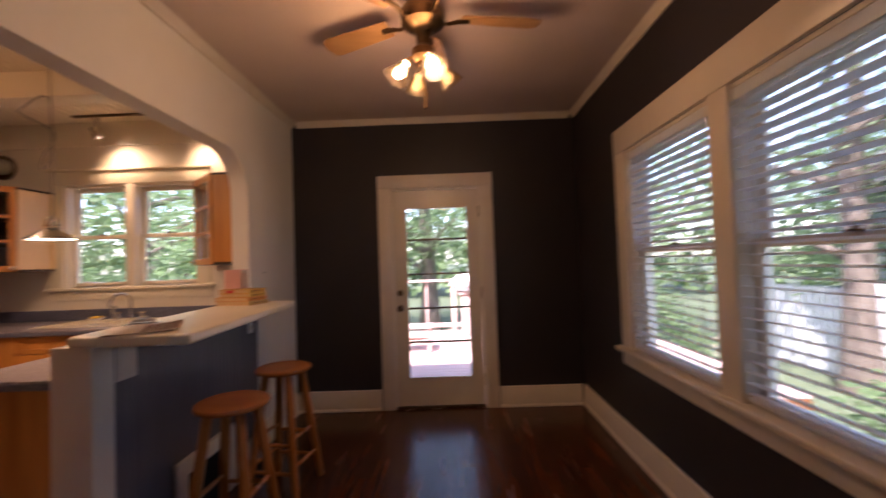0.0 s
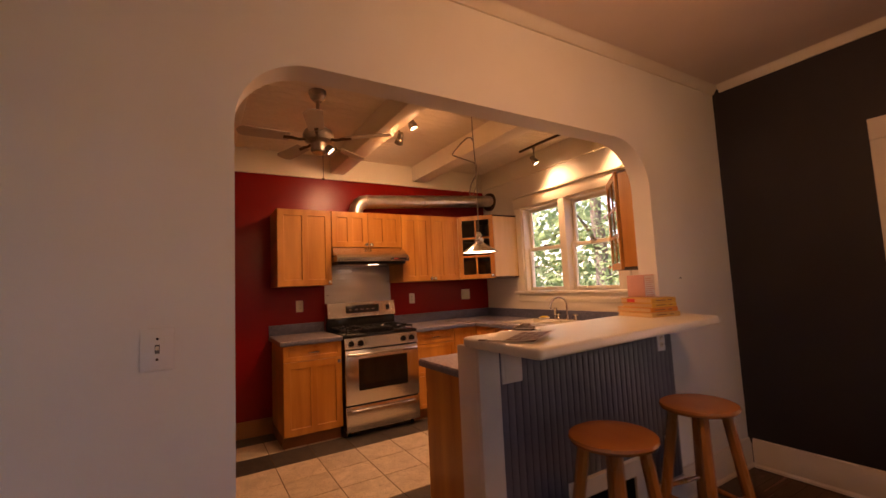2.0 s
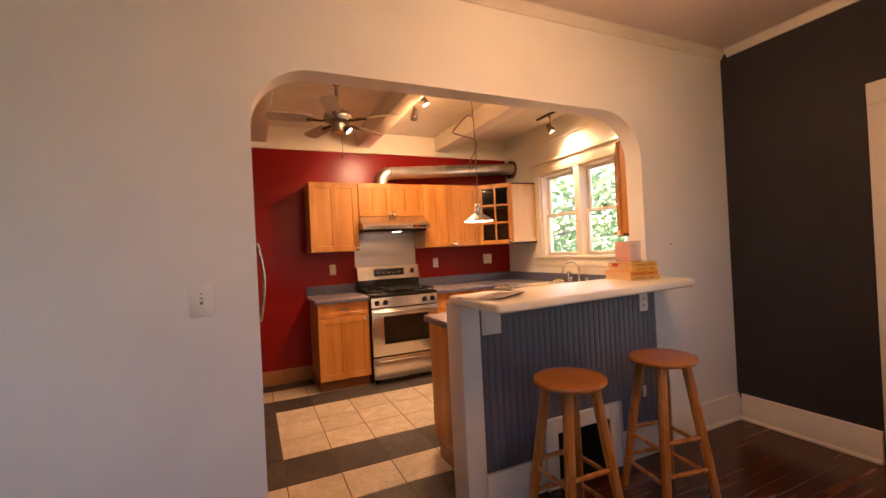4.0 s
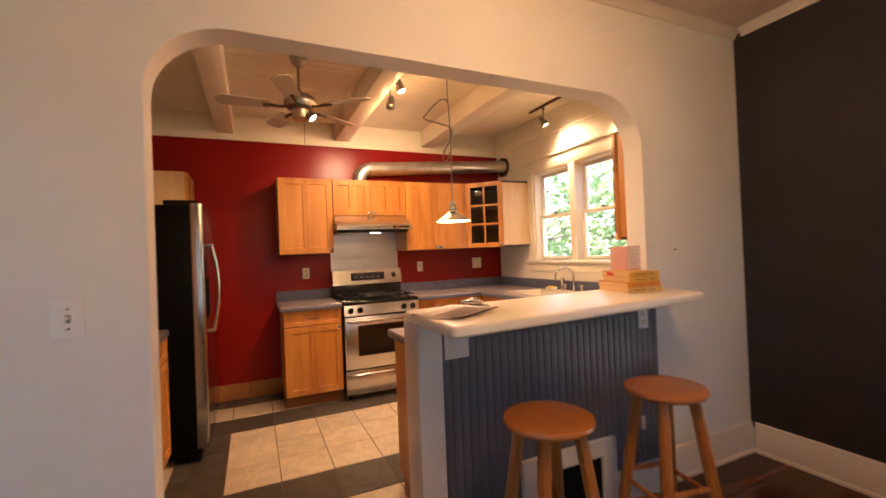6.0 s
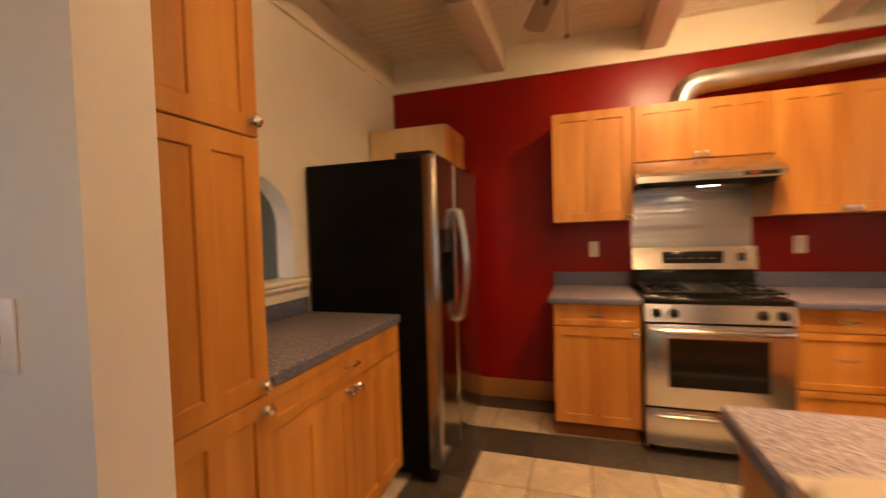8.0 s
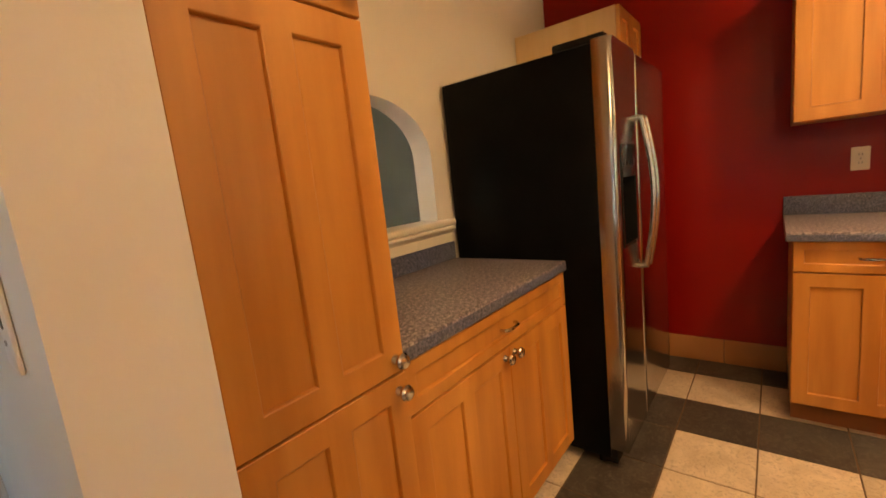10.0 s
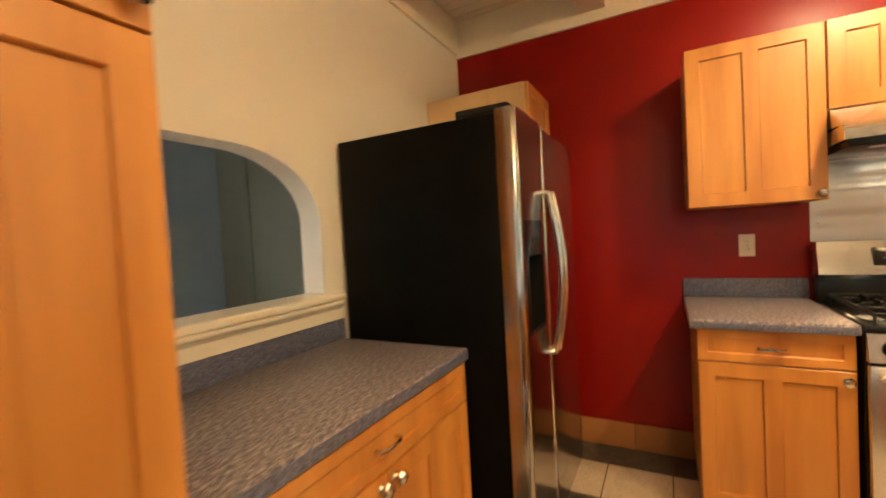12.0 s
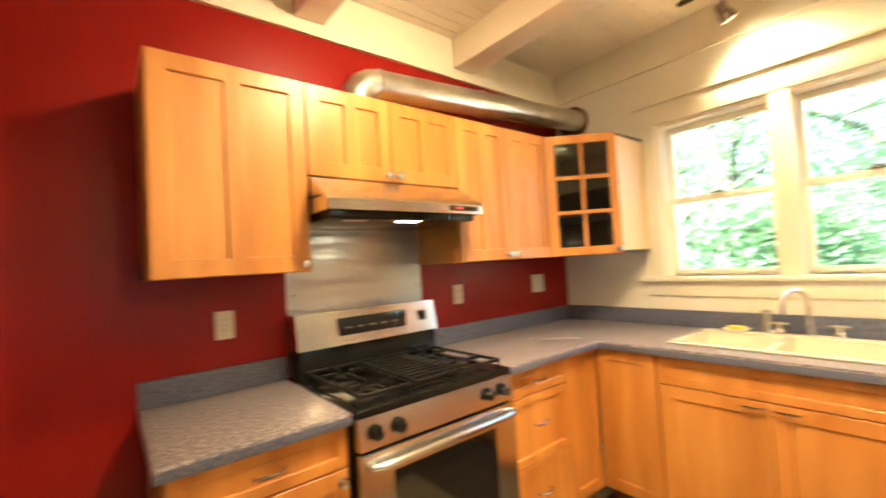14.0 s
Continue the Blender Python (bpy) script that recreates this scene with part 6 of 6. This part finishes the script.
def shrub(x, y, r, seed):
    rnd = random.Random(seed)
    vs, fs = [], []
    for i in range(3200):
        a, b = rnd.uniform(0, 6.28), rnd.uniform(0, 1.57)
        q = r * rnd.uniform(0.55, 1.05) * (1 + 0.2 * math.sin(3 * a + seed))
        p = Vector((q * math.cos(a) * math.cos(b), q * math.sin(a) * math.cos(b), q * math.sin(b)))
        u = Vector((rnd.gauss(0, 1), rnd.gauss(0, 1), rnd.gauss(0, 0.6))).normalized()
        v = u.orthogonal().normalized()
        s = rnd.uniform(0.035, 0.075)
        k = len(vs)
        vs += [p - u * s, p + v * s * 0.5, p + u * s, p - v * s * 0.5]
        fs.append((k, k + 1, k + 2, k + 3))
    me = bpy.data.meshes.new("foliage")
    me.from_pydata([tuple(q) for q in vs], [], fs)
    me.materials.append(M_leaf)
    ob = thing("shrub", pose(x, y, -0.72), "dense green garden shrub", "shrub", "garden shrubs")
    part("foliage", me, None, ob)
    bm = B()
    for k in range(5):
        a = k * 1.256
        tube(bm, [(0, 0, 0), (0.3 * r * math.cos(a), 0.3 * r * math.sin(a), 0.6 * r)], [0.03, 0.012], 6)
    part("stems", bm, M_bark, ob)


for i, (x, y, r) in enumerate(((4.2, 3.6, 1.0), (4.6, 1.6, 0.9), (-4.9, 7.0, 1.2), (-6.4, 8.2, 1.4), (-1.8, 10.0, 1.2), (2.0, 10.6, 1.3), (4.4, 9.6, 1.3), (-3.6, 9.2, 1.3))):
    shrub(x, y, r, i + 50)


def house(m, label):
    ob = thing("neighbour_house", m, label, "house")
    part("wall", box(B(), (0, 0, 0), (5, 9, 3.4)), M_siding, ob)
    bm = B()
    prism(bm, [(-0.4, 3.3), (5.4, 3.3), (2.5, 5.2)], "y", -0.4, 9.4)
    part("roof", bm, M_roof, ob)
    for y in (1.2, 3.6, 6.4):
        w = part("window", box(B(), (-0.05, y, 1.1), (0.0, y + 1.1, 2.6), 0.01), M_trim, ob)
        part("pane", box(B(), (-0.06, y + 0.1, 1.2), (-0.05, y + 1.0, 1.82)), M_dark_glass, w)
        part("pane", box(B(), (-0.06, y + 0.1, 1.90), (-0.05, y + 1.0, 2.5)), M_dark_glass, w)
    part("porch_wall", box(B(), (-1.6, 2.6, 0.0), (-1.5, 6.2, 0.9)), M_trim, ob)
    for y in (2.6, 4.4, 6.1):
        part("porch_post", box(B(), (-1.6, y, 0.9), (-1.48, y + 0.12, 2.6)), M_trim, ob)
    part("porch_roof", box(B(), (-1.9, 2.3, 2.6), (0.0, 6.5, 2.75)), M_roof, ob)


def picket_fence(x, y0, y1):
    ob = thing("picket_fence", pose(x, 0, -0.7), "white painted picket fence along the side garden", "fence")
    picket = B()
    prism(picket, [(-0.04, 0.06), (0.04, 0.06), (0.04, 1.38), (0.0, 1.44), (-0.04, 1.38)], "x", -0.012, 0.012)
    picket = mesh_of("picket", picket, M_canvas)
    for k in range(int((y1 - y0) / 0.12)):
        part("picket", picket, None, ob, m=pose(0, y0 + 0.06 + 0.12 * k, 0))
    for z in (0.3, 1.05):
        part("fence_rail", box(B(), (0.012, y0, z), (0.05, y1, z + 0.09), 0.004), M_canvas, ob)
    for k in range(int((y1 - y0) / 2) + 1):
        part("fence_post", box(B(), (0.05, y0 + 2 * k - 0.05, 0), (0.15, y0 + 2 * k + 0.05, 1.5), 0.008), M_canvas, ob)


picket_fence(6.3, 2.6, 8.7)
house(pose(9.0, 0.8, -0.7), "grey sided neighbouring house with a white porch")

# far woods
rnd = random.Random(9)
vs, fs = [], []
for i in range(26000):
    a = rnd.uniform(-0.5, 3.64)
    d = rnd.uniform(20, 27)
    p = Vector((d * math.cos(a), 4 + d * math.sin(a), rnd.uniform(-0.6, 8.5) * rnd.uniform(0.5, 1)))
    u = Vector((rnd.gauss(0, 1), rnd.gauss(0, 1), rnd.gauss(0, 0.6))).normalized()
    v = u.orthogonal().normalized()
    s = rnd.uniform(0.16, 0.40)
    k = len(vs)
    vs += [p - u * s, p + v * s * 0.55, p + u * s, p - v * s * 0.55]
    fs.append((k, k + 1, k + 2, k + 3))
me = bpy.data.meshes.new("far_woods")
me.from_pydata([tuple(q) for q in vs], [], fs)
me.materials.append(M_leaf)
tagged(part("far_woods", me, None), "distant belt of leafy green woods", "woods", kind="stuff")

# ---- floors, piece by piece ----
fl = thing("floor", pose(0, 0, 0), "dark glossy oak strip floor of the dining room", "floor", kind="structure")
part("subfloor", box(B(), (XA - 0.12, YB, -0.06), (XE, YN, -0.012)), M_grout, fl)
rnd = random.Random(4)
W = 0.0825
planks = {}
x = XA
while x < XE - 0.001:
    w = min(W, XE - x)
    y = YB - rnd.uniform(0, 1.5)
    while y < YN:
        ln = rnd.choice((0.9, 1.2, 1.5, 1.8))
        a, b = max(y, YB), min(y + ln, YN)
        if b - a > 0.02:
            key = (round(w, 3), round(b - a, 2))
            if key not in planks:
                planks[key] = mesh_of("plank", box(B(), (0.0004, 0.0004, -0.012), (w - 0.0004, b - a - 0.0004, 0.0), 0.0010, 1), M_floor)
            part("plank", planks[key], None, fl, m=pose(x, a, 0))
        y += ln
    x += W

kf = thing("kitchen_floor", pose(0, 0, 0), "cream ceramic tiles with dark slate bands", "floor", kind="structure")
part("grout_bed", box(B(), (XR, YS, -0.06), (XA - 0.12, YN, -0.004)), M_grout, kf)
TP = 0.3165
tiles = {}
xs = [XR, -3.876, -3.546, -3.23, -2.915, -2.60, -2.285, -1.925, -1.61, XA - 0.002]
ys = [YS, 0.626, 0.942] + [1.258 + TP * k for k in range(10)]
ys = ys[:-1] + [YN] if YN - ys[-1] < 0.1 else ys + [YN]
for i, (x0, x1) in enumerate(zip(xs, xs[1:])):
    for j, (y0, y1) in enumerate(zip(ys, ys[1:])):
        if x1 - x0 < 0.02 or y1 - y0 < 0.02:
            continue
        dark = i in (0, 2, 6, 8) or (j == 2 and 2 <= i <= 6) or j in (9, 10) and 2 <= i <= 6
        key = (round(x1 - x0, 3), round(y1 - y0, 3), dark)
        if key not in tiles:
            tiles[key] = mesh_of("tile", box(B(), (0.0032, 0.0032, -0.005), (x1 - x0 - 0.0032, y1 - y0 - 0.0032, 0.0), 0.0018, 1), M_slate if dark else M_tile)
        part("tile", tiles[key], None, kf, m=pose(x0, y0, 0))
